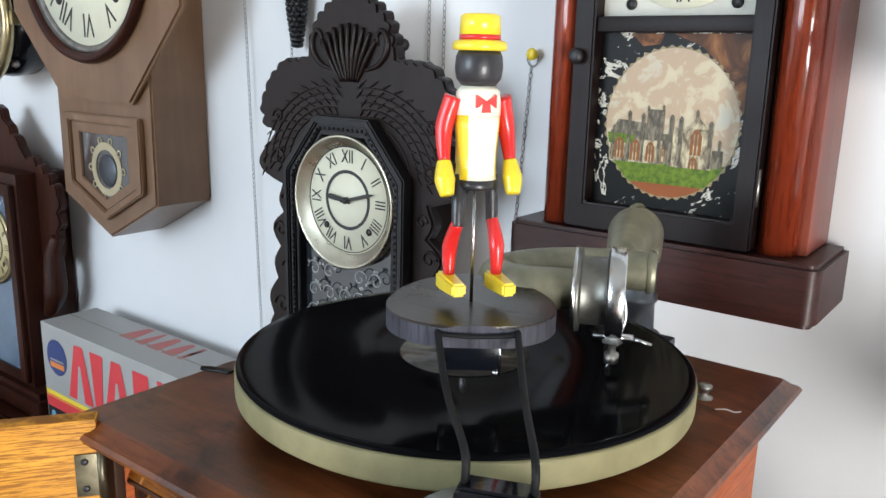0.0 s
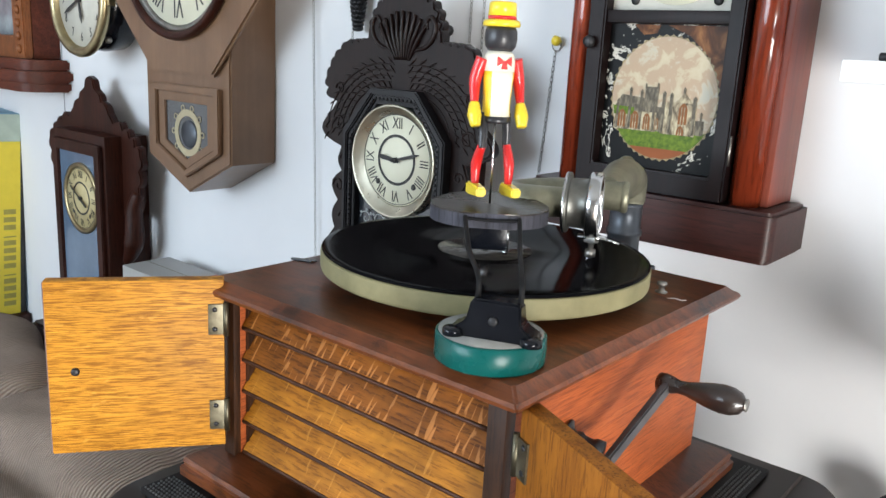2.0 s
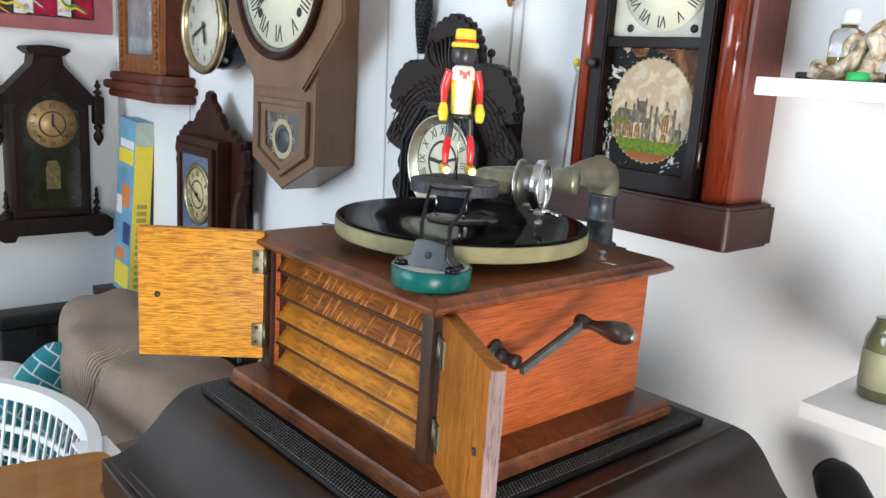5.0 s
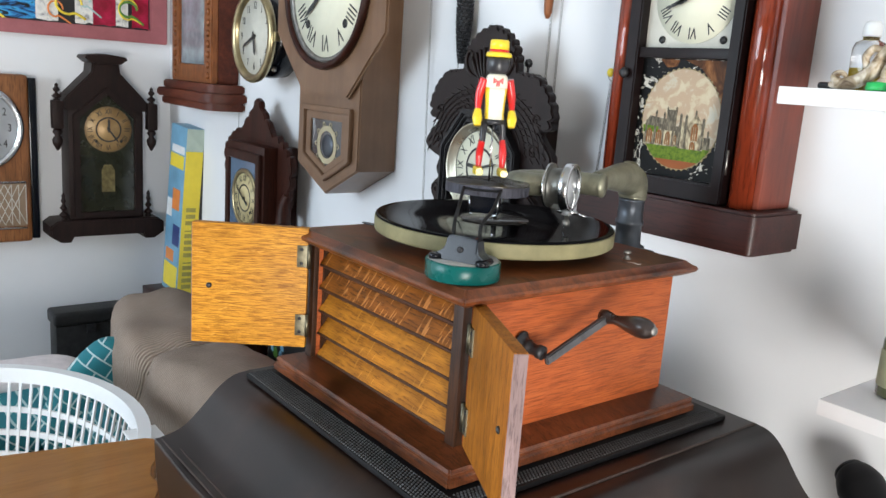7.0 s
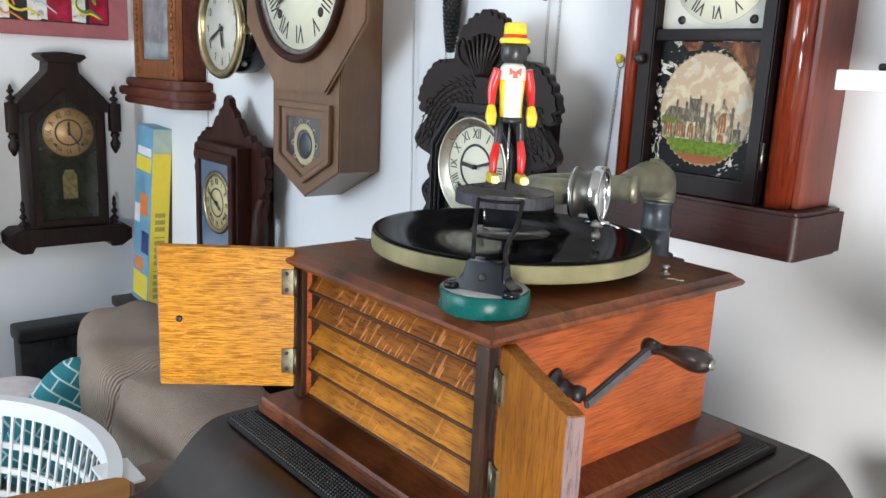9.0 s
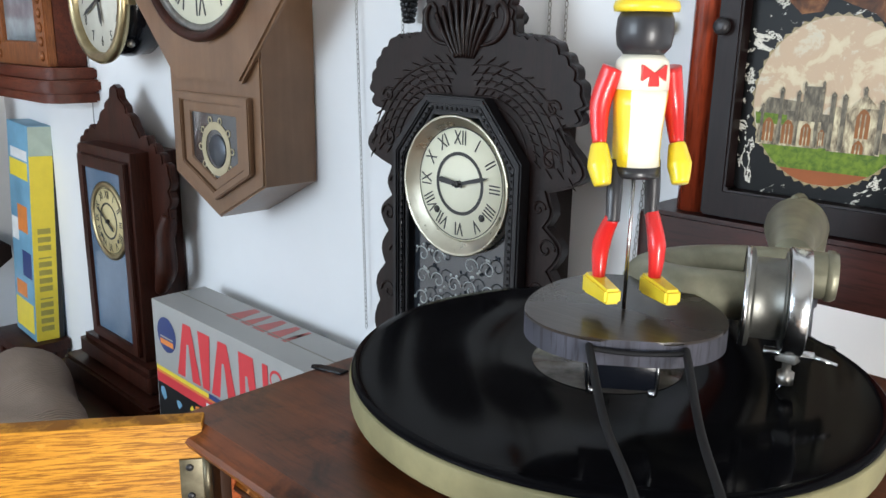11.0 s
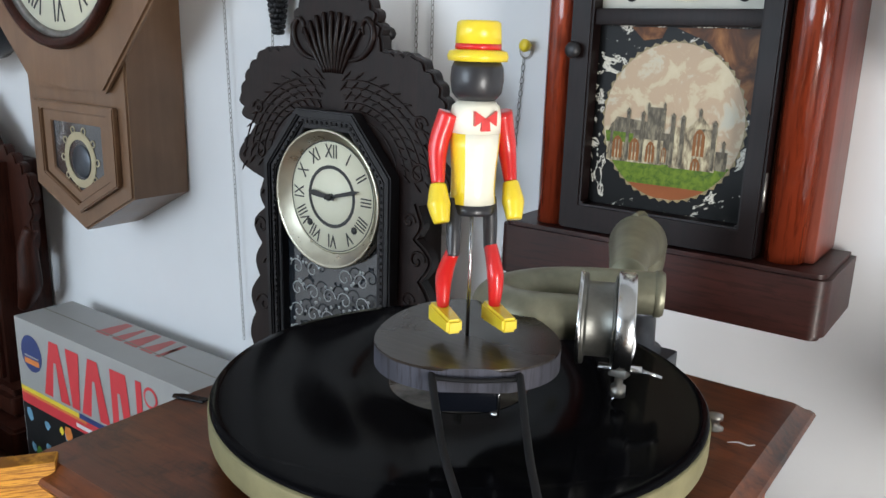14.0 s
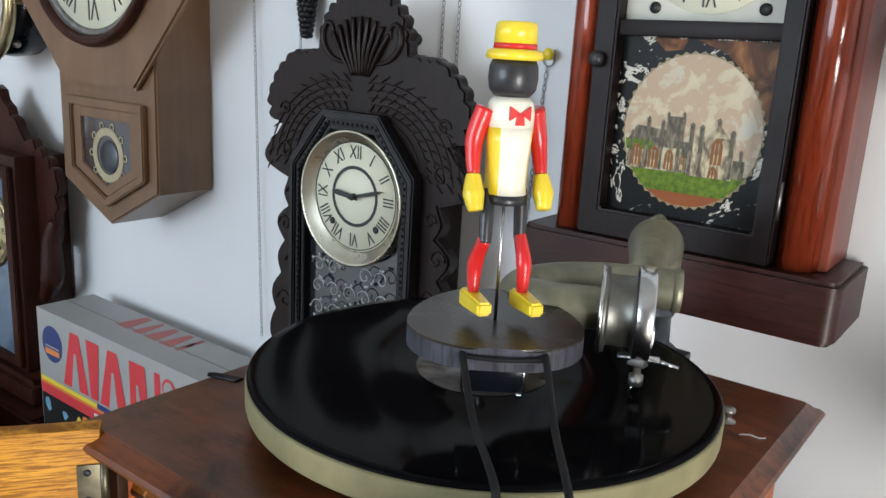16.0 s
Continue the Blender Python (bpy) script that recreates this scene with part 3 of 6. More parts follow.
# five slanted louvre boards across the mouth
n = 5
pitch = (ZT - ZB) / n
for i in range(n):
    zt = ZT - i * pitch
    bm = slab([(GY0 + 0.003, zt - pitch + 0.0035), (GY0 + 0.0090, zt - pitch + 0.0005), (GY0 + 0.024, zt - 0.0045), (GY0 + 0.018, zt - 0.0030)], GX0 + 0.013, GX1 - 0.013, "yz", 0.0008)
    # upper two boards use the darker, more strongly flecked oak
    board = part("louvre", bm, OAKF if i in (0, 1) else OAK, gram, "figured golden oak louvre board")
    # added dark strips draw the shade line between neighbouring boards
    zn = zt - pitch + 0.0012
    part("louvre_nose", tube([(GX0 + 0.0132, GY0 + 0.0042, zn), (GX0 + 0.10, GY0 + 0.0040, zn + 0.0002), (GX1 - 0.0132, GY0 + 0.0042, zn)], 0.0019, 8), NOSEW, board, "worn lower edge, darkened for groove dirt and shade")
    part("louvre_shade_cove", box(GX0 + 0.0135, GX1 - 0.0135, GY0 + 0.0150, GY0 + 0.0172, zt - 0.0075, zt - 0.0035, 0.0006), NOSEW, board)


def door(hinge, ang, width, lift, mat, label, mirror):
    """A thick oak door leaf on two hinges, opened by ang degrees about its hinge."""
    hx, hy = hinge
    c, s = math.cos(radians(ang)), math.sin(radians(ang))
    m = Matrix(((c, -s, 0, hx), (s, c, 0, hy), (0, 0, 1, 0), (0, 0, 0, 1)))
    z0, z1 = lift

    def put(bm):
        bm.transform(m)
        return bm
    leaf = part("door", put(box(0.0005, width, -0.006, 0.006, z0, z1, 0.001)), mat, gram, label)
    part("door_edge", put(box(width, width + 0.0006, -0.0055, 0.0055, z0 + 0.001, z1 - 0.001)), ENDG, leaf)
    for z in (z1 - 0.032, z0 + 0.027):
        h = part("hinge", put(box(-0.001, 0.0125, mirror * 0.006, mirror * 0.0072, z - 0.0125, z + 0.0125, 0.0003)), HINGE, leaf, "tarnished steel butt hinge")
        part("hinge_pin", put(rod((-0.001, mirror * 0.007, z - 0.0135), (-0.001, mirror * 0.007, z + 0.0135), 0.0023)), HINGE, h)
        bm = bmesh.new()
        for dz in (-0.008, 0.008):
            lathe([(0.0022, 0), (0.0015, 0.0008)], (0.0075, mirror * 0.0071, z + dz), (0, mirror, 0), 10, bm)
        part("screw", put(bm), IRON, h)
    part("door_catch", put(lathe([(0.0032, 0), (0.0032, 0.0012), (0.0018, 0.002)], (width * 0.85, mirror * 0.006, (z0 + z1) / 2 - 0.002), (0, mirror, 0), 14)), IRON, leaf, "dark iron catch pin")
    return leaf


door((GX0 + 0.006, GY0 - 0.008), 233.5, 0.130, (0.9660, 1.1055), OAKD, "open quarter-sawn golden oak door", 1)
door((GX1 + 0.012, GY0 + 0.0055), 333.5, 0.125, (0.9565, 1.0895), OAKV, "open brown oak door", -1)

# winding crank
crank = part("crank", lathe([(0.0128, 0), (0.0128, 0.0012), (0.0105, 0.0022), (0.008, 0.003), (0.0065, 0.006), (0.0075, 0.008), (0.0075, 0.010), (0.006, 0.012), (0.0055, 0.018), (0.0068, 0.020), (0.0068, 0.026)], (GX1, 0.294, 1.040), (1, 0.25, -0.12), 24), IRON, gram, "dark iron winding crank")
ca, cb = Vector((-0.0985, 0.306, 1.033)), Vector((-0.0965, 0.380, 1.063))
d = (cb - ca).normalized()
bm = bmesh.new()
up = Vector((1, 0, 0)).cross(d)
for p in (ca - d * 0.006, cb + d * 0.004):
    for sx in (-0.0028, 0.0028):
        for su in (-0.0048, 0.0048):
            bm.verts.new(p + Vector((sx, 0, 0)) + up * su)
bmesh.ops.convex_hull(bm, input=bm.verts[:])
bmesh.ops.bevel(bm, geom=bm.edges[:], offset=0.0012, segments=2, affect="EDGES")
part("crank_arm", bm, plain("worn_iron", (0.12, 0.12, 0.125), 0.38, 0.8, scale=60, var=0.3), crank, "worn grey iron crank arm")
part("crank_grip", lathe([(0.004, -0.009), (0.0068, -0.0075), (0.0074, -0.003), (0.0064, 0.002), (0.0048, 0.008), (0.0052, 0.014), (0.0072, 0.022), (0.0092, 0.031), (0.0102, 0.039), (0.0097, 0.046), (0.0075, 0.0515), (0.0042, 0.054), (0.0040, 0.055)], cb, (1, 0.0, 0.04), 28), plain("black_turned_wood", (0.022, 0.014, 0.012), 0.28, 0, 0.4, var=0.4, scale=50), crank, "turned dark wooden grip")

part("grip_cap", lathe([(0.0046, 0), (0.0046, 0.0008), (0.002, 0.0014)], cb + Vector((0.0552, 0, 0.0022)), (1, 0, 0.04), 18), STEELD, crank, "small dull steel end cap")

# platter
PC = Vector((-0.2585, 0.3667, 0))
part("platter", lathe([(0.118, 1.1155), (0.1295, 1.1160), (0.1310, 1.1172), (0.1315, 1.119), (0.1315, 1.1302), (0.1312, 1.1312), (0.126, 1.1315)], PC, (0, 0, 1), 96), CREAM, gram, "cream painted turntable platter")
part("platter_hub", lathe([(0.030, 1.1035), (0.030, 1.108), (0.020, 1.110), (0.020, 1.1158)], PC, (0, 0, 1), 32), IRON, gram)
part("spindle", lathe([(0.003, 1.1315), (0.003, 1.139), (0.002, 1.142)], PC, (0, 0, 1), 14), STEEL, gram)
part("speed_lever", slab([(-0.392, 0.306), (-0.410, 0.300), (-0.415, 0.296), (-0.412, 0.293), (-0.392, 0.299)], ZL - 0.0003, ZL + 0.0012, "xy", 0.0006), BLACKP, gram, "black iron lever at the lid edge")
part("brake_screw", lathe([(0.005, 0), (0.005, 0.0015), (0.0025, 0.002), (0.0025, 0.006), (0.0042, 0.0065), (0.0042, 0.009), (0.002, 0.010)], (-0.147, 0.462, ZL - 0.0005), (0, 0, 1), 16), STEELD, gram, "dull steel screw post")

part("paint_fleck", tube([(-0.136, 0.450, ZL), (-0.131, 0.4535, ZL + 0.0001), (-0.126, 0.4535, ZL), (-0.123, 0.4565, ZL)], [0.0003, 0.0006, 0.0005, 0.0003], 5), WHITEC, gram, "pale scratch on the lid")

# tone arm: black foot and bronze elbow behind the lid, cross tube, goose neck
EX_, EY_ = -0.252, 0.592
part("horn_bracket", lathe([(0.022, 0), (0.022, 0.004), (0.0168, 0.006), (0.0160, 0.030), (0.0178, 0.0315), (0.0178, 0.036), (0.0160, 0.0375), (0.0158, 0.060), (0.0165, 0.061), (0.0165, 0.064)], (EX_, EY_, 1.085), (0, 0, 1), 32), GUNM, gram, "blued steel pipe socket")
part("bracket_plate", box(EX_ - 0.03, EX_ + 0.03, GY1, EY_ + 0.02, 1.070, 1.086, 0.003), GUNM, gram)
elbow = part("tone_arm_elbow", tube([(EX_, EY_, 1.1485), (EX_, EY_, 1.156), (EX_ + 0.001, EY_ - 0.008, 1.171), (EX_ + 0.009, EY_ - 0.034, 1.177), (EX_ + 0.025, EY_ - 0.080, 1.179), (EX_ + 0.040, EY_ - 0.118, 1.1785)], [0.0165, 0.0180, 0.0205, 0.0185, 0.0130, 0.0105], 28), GREENBR, gram, "greenish bronze tone arm elbow")
part("elbow_rib", tube([(EX_ - 0.003, EY_ + 0.017, 1.150), (EX_ - 0.002, EY_ + 0.015, 1.172), (EX_, EY_ - 0.002, 1.190), (EX_ + 0.004, EY_ - 0.026, 1.194)], [0.003, 0.0035, 0.004, 0.003], 10), GREENBR, elbow)
AX = Vector((0.91, 0.41, 0)).normalized()
PP = Vector((-0.41, 0.91, 0)).normalized()
SC = Vector((-0.181, 0.396, 1.1785))
dn = Vector((0, 0, -0.002))
part("cross_tube", tube([SC + AX * 0.022 + PP * 0.052, SC - AX * 0.010 + PP * 0.052, SC - AX * 0.040 + PP * 0.050 + dn, SC - AX * 0.062 + PP * 0.036 + dn * 2, SC - AX * 0.066 + PP * 0.018 + dn * 2, SC - AX * 0.050 + PP * 0.002 + dn, SC - AX * 0.018], [0.0122, 0.0122, 0.0126, 0.0132, 0.0132, 0.0126, 0.0112], 24), GREENBR, gram, "greenish bronze goose neck tube")
part("tube_ring", lathe([(0.0118, 0), (0.0132, 0.0008), (0.0132, 0.004), (0.0122, 0.005), (0.0122, 0.0055)], SC + AX * 0.018 + PP * 0.052, AX, 24), GREENBR, gram)
sb = part("sound_box", lathe([(0.0105, -0.024), (0.0105, -0.0215), (0.0225, -0.0212), (0.0232, -0.0205), (0.0232, -0.0180), (0.0225, -0.0174), (0.0196, -0.0172), (0.0190, -0.0165), (0.0190, -0.0045), (0.0196, -0.0040), (0.0225, -0.0038), (0.0225, -0.0032)], SC, AX, 56), plain("dark_pewter", (0.16, 0.16, 0.145), 0.40, 0.85, scale=50, var=0.3), gram, "round nickel sound box with diaphragm")
part("back_ring", lathe([(0.0228, -0.0216), (0.0236, -0.0212), (0.0236, -0.0196), (0.0228, -0.0192)], SC, AX, 56, None, True), STEEL, sb, "thin bright ring")
part("rim", lathe([(0.0200, -0.0030), (0.0244, -0.0028), (0.0250, -0.0020), (0.0250, 0.0055), (0.0244, 0.0062), (0.0205, 0.0064), (0.0198, 0.0058), (0.0188, 0.0024)], SC, AX, 56, None, True), STEEL, sb, "bright nickel rim")
part("diaphragm", lathe([(0.0184, 0.0022), (0.0184, 0.0030), (0.006, 0.0036), (0.002, 0.0048)], SC, AX, 40), plain("mica_disc", (0.42, 0.43, 0.44), 0.2, 0.3), sb, "pale mica diaphragm")
part("stylus_bar", tube([SC + AX * 0.0055, SC + AX * 0.0075 + Vector((0, 0, -0.014)), SC + AX * 0.0035 + Vector((0, 0, -0.027))], [0.0009, 0.0012, 0.0015], 8), STEEL, sb)
nb = SC + AX * 0.0015 + Vector((0, 0, -0.0255))
part("needle_clamp", box(nb.x - 0.0048, nb.x + 0.0048, nb.y - 0.0035, nb.y + 0.0035, nb.z - 0.004, nb.z + 0.0015, 0.0008), STEELD, sb)
part("clamp_screw", rod(nb - AX * 0.011, nb + AX * 0.011, 0.0022, seg=10), STEEL, sb)
part("needle_chuck", lathe([(0.0022, 0), (0.0022, -0.006), (0.0040, -0.0065), (0.0040, -0.012), (0.002, -0.0128)], nb - Vector((0, 0, 0.003)), (0, 0, 1), 10), STEELD, sb)
part("needle", rod(nb - Vector((0, 0, 0.014)), (nb.x - 0.003, nb.y - 0.002, 1.1336), 0.0009, 0.0003, 8), STEEL, sb, "thin steel needle")
part("needle_arm", rod(nb + AX * 0.010, nb + AX * 0.021 - Vector((0, 0, 0.003)), 0.0011, seg=8), STEEL, sb)

# record
rec = thing("record", (PC.x, PC.y, 1.1315), "black shellac disc with plain dark label on the platter", "record")
part("disc", lathe([(0.004, 1.1315), (0.1298, 1.1315), (0.1307, 1.1321), (0.1307, 1.1329), (0.1297, 1.1337), (0.125, 1.1334), (0.050, 1.1334), (0.049, 1.1331), (0.004, 1.1331)], PC, (0, 0, 1), 128), VINYL, rec)
part("label", lathe([(0.0035, 1.1331), (0.038, 1.1331), (0.038, 1.1334), (0.0035, 1.1334)], PC, (0, 0, 1), 64), plain("record_label", (0.055, 0.048, 0.042), 0.22, var=0.5, scale=60), rec, "dark grey-brown paper label")

# dancing doll on its sprung platform
ST = Vector((-0.155, 0.239, ZL))
ds = thing("doll_stand", (ST.x, ST.y, ZL), "black bracket on green weight carrying a wire-held round wooden platform", "doll stand")
part("weight", lathe([(0.0335, 0), (0.0345, 0.001), (0.0345, 0.016), (0.0335, 0.017)], ST, (0, 0, 1), 56), GREENT, ds, "green taped round weight")
part("weight_top", lathe([(0.0325, 0), (0.0325, 0.0006)], ST + Vector((0, 0, 0.017)), (0, 0, 1), 48), GREYTOP, ds, "grey felt disc")
w = Vector((0.93, 0.37, 0)).normalized()
q = Vector((0.37, -0.93, 0)).normalized()
GT = ST.copy()
ST = Vector((-0.1475, 0.2335, ZL))
zb = ZL + 0.0176
bm = bmesh.new()
outl = [(-0.027, 0), (-0.027, 0.004), (-0.022, 0.006), (-0.017, 0.010), (-0.0160, 0.0165), (-0.0155, 0.021), (-0.013, 0.0225), (0.013, 0.0225), (0.0155, 0.021), (0.0160, 0.0165), (0.017, 0.010), (0.022, 0.006), (0.027, 0.004), (0.027, 0)]
lo = [bm.verts.new(ST + w * u - q * 0.007 + Vector((0, 0, 0.0176 + v))) for u, v in outl]
hi = [bm.verts.new(ST + w * u + q * (0.012 - 0.30 * v) + Vector((0, 0, 0.0176 + v))) for u, v in outl]
bm.faces.new(lo)
bm.faces.new(hi[::-1])
for i in range(len(outl)):
    k = (i + 1) % len(outl)
    bm.faces.new((lo[i], lo[k], hi[k], hi[i]))
bmesh.ops.recalc_face_normals(bm, faces=bm.faces)
bmesh.ops.bevel(bm, geom=bm.edges[:], offset=0.0012, segments=2, affect="EDGES")
smooth(bm, 40)
br = part("bracket", bm, BLACKP, ds, "black enamelled cast bracket")
for s in (-1, 1):
    part("bracket_foot", lathe([(0.0065, 0), (0.0065, 0.0035), (0.0055, 0.0045), (0.003, 0.005)], ST + w * (s * 0.024) + q * 0.010 + Vector((0, 0, 0.0176)), (0, 0, 1), 18), BLACKP, br)
part("bracket_bolt", lathe([(0.003, 0), (0.003, 0.0012), (0.0018, 0.0016)], ST + q * 0.0086 + Vector((0, 0, 0.0176 + 0.011)), q, 14), IRON, br)
PL = Vector((-0.2265, 0.3255, 1.1690))
PH = 0.0108
u1 = Vector((0.80, 0.60, 0))
u2 = Vector((0.60, -0.80, 0))
bm = bmesh.new()
outl = []
for i in range(64):
    a = 2 * math.pi * i / 64
    r = 0.0428 * (1 + 0.035 * math.cos(3 * (a + math.pi / 2)))
    v = PL + u1 * (r * math.cos(a)) + u2 * (min(r * math.sin(a), 0.0395) if math.sin(a) > 0 else 1.22 * r * math.sin(a))
    outl.append(v)
lo = [bm.verts.new(p) for p in outl]
hi = [bm.verts.new(p + Vector((0, 0, PH))) for p in outl]
bm.faces.new(lo[::-1])
bm.faces.new(hi)
for i in range(64):
    k = (i + 1) % 64
    bm.faces.new((lo[i], lo[k], hi[k], hi[i])).material_index = 1
bmesh.ops.bevel(bm, geom=[e for e in bm.edges if all(v in set(hi) for v in e.verts)], offset=0.0012, segments=2, affect="EDGES")
smooth(bm, 40)
part("platform", bm, [PLATF, PLATE], ds, "dark stained round wooden platform with rough sawn edge")
for s, top in ((-1, ST + w * -0.0135), (1, ST + w * 0.0135)):
    pf = PL + u1 * (0.0185 * s + 0.0025) + u2 * 0.0398 + Vector((0, 0, 0.007))
    b0 = top + Vector((0, 0, 0.0395)) - q * 0.002
    mid = b0.lerp(pf, 0.62) + Vector((0, 0, -0.002)) + u2 * 0.006
    part("wire", tube([b0 - Vector((0, 0, 0.004)), b0 + Vector((0, 0, 0.012)), mid, pf + u2 * 0.003 + Vector((0, 0, -0.001)), pf - u2 * 0.002], 0.0017, 8), RUBBER, ds, "bent black steel wire")
part("fixing_wire", tube([PL + u1 * -0.016 + u2 * 0.0404 + Vector((0, 0, 0.007)), PL + u2 * 0.0412 + Vector((0, 0, 0.0062)), PL + u1 * 0.021 + u2 * 0.0404 + Vector((0, 0, 0.007))], 0.0011, 8), RUBBER, ds)
bc = PL + u2 * 0.006 - Vector((0, 0, 0.0))
bm = box(-0.0155, 0.0155, -0.010, 0.010, -0.0205, 0.0, 0.0008)
rotm = Matrix.Translation(bc) @ Matrix.Rotation(math.atan2(u1.y, u1.x), 4, "Z")
bm.transform(rotm)
blk = part("magnet_block", bm, BLACKP, ds, "black drive block under the platform")
for s in (-1, 1):
    bm = rod((s * 0.0145, -0.0105, -0.0215), (s * 0.0145, -0.0105, 0.0), 0.0007, seg=8)
    lathe([(0.0018, 0), (0.0018, 0.003)], (s * 0.0130, -0.009, -0.0230), (0, 0, 1), 10, bm)
    bm.transform(rotm)
    part("steel_pin", bm, STEEL, blk)
part("doll_rod", rod(PL + Vector((0, 0, PH)), PL + Vector((0.0, 0.0, PH + 0.068)), 0.00085, seg=10), STEEL, ds, "thin steel rod")

# jointed wooden doll, hung above the platform on the rod
dz = PL.z + PH + 0.006
DC = Vector((PL.x, PL.y, dz))
fr = Vector((0.83, -0.56, 0)).normalized()
sd = Vector((0.56, 0.83, 0)).normalized()


def dpt(s, f, z):
    return DC + sd * s + fr * f + Vector((0, 0, z))


bm = bmesh.new()


def dadd(fn, index):
    n0 = len(bm.faces)
    fn()
    bm.faces.ensure_lookup_table()
    for f_ in bm.faces[n0:]:
        f_.material_index = index


dadd(lambda: lathe([(0.0098, 0.050), (0.0105, 0.051), (0.0105, 0.0545)], DC, (0, 0, 1), 28, bm), 3)
dadd(lambda: lathe([(0.0103, 0.0545), (0.0098, 0.060), (0.0100, 0.068), (0.0108, 0.078), (0.0112, 0.084)], DC, (0, 0, 1), 28, bm), 0)
for f_ in bm.faces:
    c_ = f_.calc_center_median()
    if f_.material_index == 0 and (c_ - DC).to_2d().dot(fr.to_2d()) > 0.0074:
        f_.material_index = 2
dadd(lambda: lathe([(0.0112, 0.084), (0.0112, 0.090), (0.0105, 0.0945), (0.0080, 0.097)], DC, (0, 0, 1), 28, bm), 2)
bow = bmesh.new()
for k in (-1, 1):
    slab([(0, 0.0905), (k * 0.005, 0.0935), (k * 0.005, 0.0875)], 0.0, 0.0022, "xz", 0.0, bow)
slab([(-0.0016, 0.0905), (-0.0022, 0.0855), (0.0022, 0.0855), (0.0016, 0.0905)], 0.0, 0.0022, "xz", 0.0, bow)
for v_ in bow.verts:
    v_.co = dpt(v_.co.x, 0.0098 + v_.co.y, v_.co.z)
dadd(lambda: join(bm, bow), 1)
dadd(lambda: lathe([(0.0080, 0.097), (0.0108, 0.100), (0.0116, 0.105), (0.0112, 0.110), (0.0100, 0.1125)], DC, (0, 0, 1), 28, bm), 3)
dadd(lambda: lathe([(0.0100, 0.1125), (0.0128, 0.1127), (0.0132, 0.1145), (0.0125, 0.1165), (0.0100, 0.1172)], DC, (0, 0, 1), 28, bm), 0)
dadd(lambda: lathe([(0.0100, 0.1172), (0.0099, 0.1195)], DC, (0, 0, 1), 28, bm), 1)
dadd(lambda: lathe([(0.0099, 0.1195), (0.0094, 0.1275), (0.0080, 0.1285)], DC, (0, 0, 1), 28, bm), 0)
for s, fa, fb in ((-1, 0.002, -0.002), (1, -0.001, 0.003)):
    dadd(lambda: tube([dpt(s * 0.0125, 0, 0.092), dpt(s * 0.0162, -0.002, 0.078), dpt(s * 0.0172, 0.002, 0.063)], [0.0046, 0.0044, 0.0028], 14, bm), 1)
    dadd(lambda: tube([dpt(s * 0.0172, 0.002, 0.063), dpt(s * 0.0176, 0.005, 0.055), dpt(s * 0.0172, 0.008, 0.048)], [0.0034, 0.0052, 0.0034], 14, bm), 0)
    dadd(lambda: tube([dpt(s * 0.0082, 0, 0.056), dpt(s * 0.0100, fa * 2, 0.044), dpt(s * 0.0108, fa * 3, 0.033)], [0.0032, 0.0034, 0.0030], 10, bm), 3)
    dadd(lambda: tube([dpt(s * 0.0108, fa * 3, 0.035), dpt(s * 0.0116, fb, 0.022), dpt(s * 0.0118, fb, 0.008)], [0.0030, 0.0040, 0.0026], 10, bm), 1)
    shoe = bmesh.new()
    bmesh.ops.create_cube(shoe, size=1)
    for v_ in shoe.verts:
        toe = v_.co.y > 0
        p_ = dpt(s * 0.0122 + v_.co.x * (0.0072 if toe else 0.0092), fb + (0.0175 if toe else -0.0065), 0.0045 + v_.co.z * (0.0062 if toe else 0.0088))
        v_.co = p_
    bmesh.ops.recalc_face_normals(shoe, faces=shoe.faces)
    bmesh.ops.bevel(shoe, geom=shoe.edges[:], offset=0.0012, segments=2, affect="EDGES")
    dadd(lambda: join(bm, shoe), 0)
for v in bm.verts:
    v.co.z = dz + (v.co.z - dz) * 1.055
doll = part("doll", bm, [DOLLY, DOLLR, DOLLW, DOLLK], None)
tagged(doll, "painted jointed wooden doll in red, white, black and yellow", "doll")

# ---- large red clock on the north wall ----
def corner_round(x0, x1, y0, y1, r, n=6):
    """Plan outline with rounded front corners."""
    pts = [(x1, y1), (x0, y1)]
    pts += [(x0 + r - r * math.cos(a), y0 + r - r * math.sin(a)) for a in [math.pi / 2 * i / n for i in range(n + 1)]]
    pts += [(x1 - r + r * math.sin(a), y0 + r - r * math.cos(a)) for a in [math.pi / 2 * i / n for i in range(n + 1)]]
    return pts


rc = thing("wall_clock", (-0.291, 0.76, 1.088), "large red mahogany column clock with painted church glass", "clock")
part("plinth", slab(corner_round(-0.438, -0.137, 0.690, NY - 0.001, 0.012), 1.088, 1.143, "xy", 0.004), DARKR, rc, "dark mahogany plinth")
part("case", box(-0.411, -0.1560, 0.722, NY - 0.001, 1.1435, 1.56, 0.002), REDS, rc, "striped red mahogany case")
part("cornice", slab(corner_round(-0.448, -0.136, 0.685, NY - 0.001, 0.01), 1.5605, 1.61, "xy", 0.004), DARKR, rc)
for x in (-0.3945, -0.1795):
    part("column", lathe([(0.0162, 1.1437), (0.0162, 1.560)], (x, 0.7205, 0), (0, 0, 1), 40), REDW, rc, "glossy red half-round column")
dr = part("door", frame_ring(rect(-0.3790, -0.1975, 1.1445, 1.556), rect(-0.3580, -0.2150, 1.1690, 1.542), 0.7215, 0.699, bev=0.002), DOORD, rc, "almost black door frame")
part("door_rail", box(-0.3580, -0.2145, 0.7035, 0.7215, 1.3285, 1.3425, 0.0015), DOORD, dr)
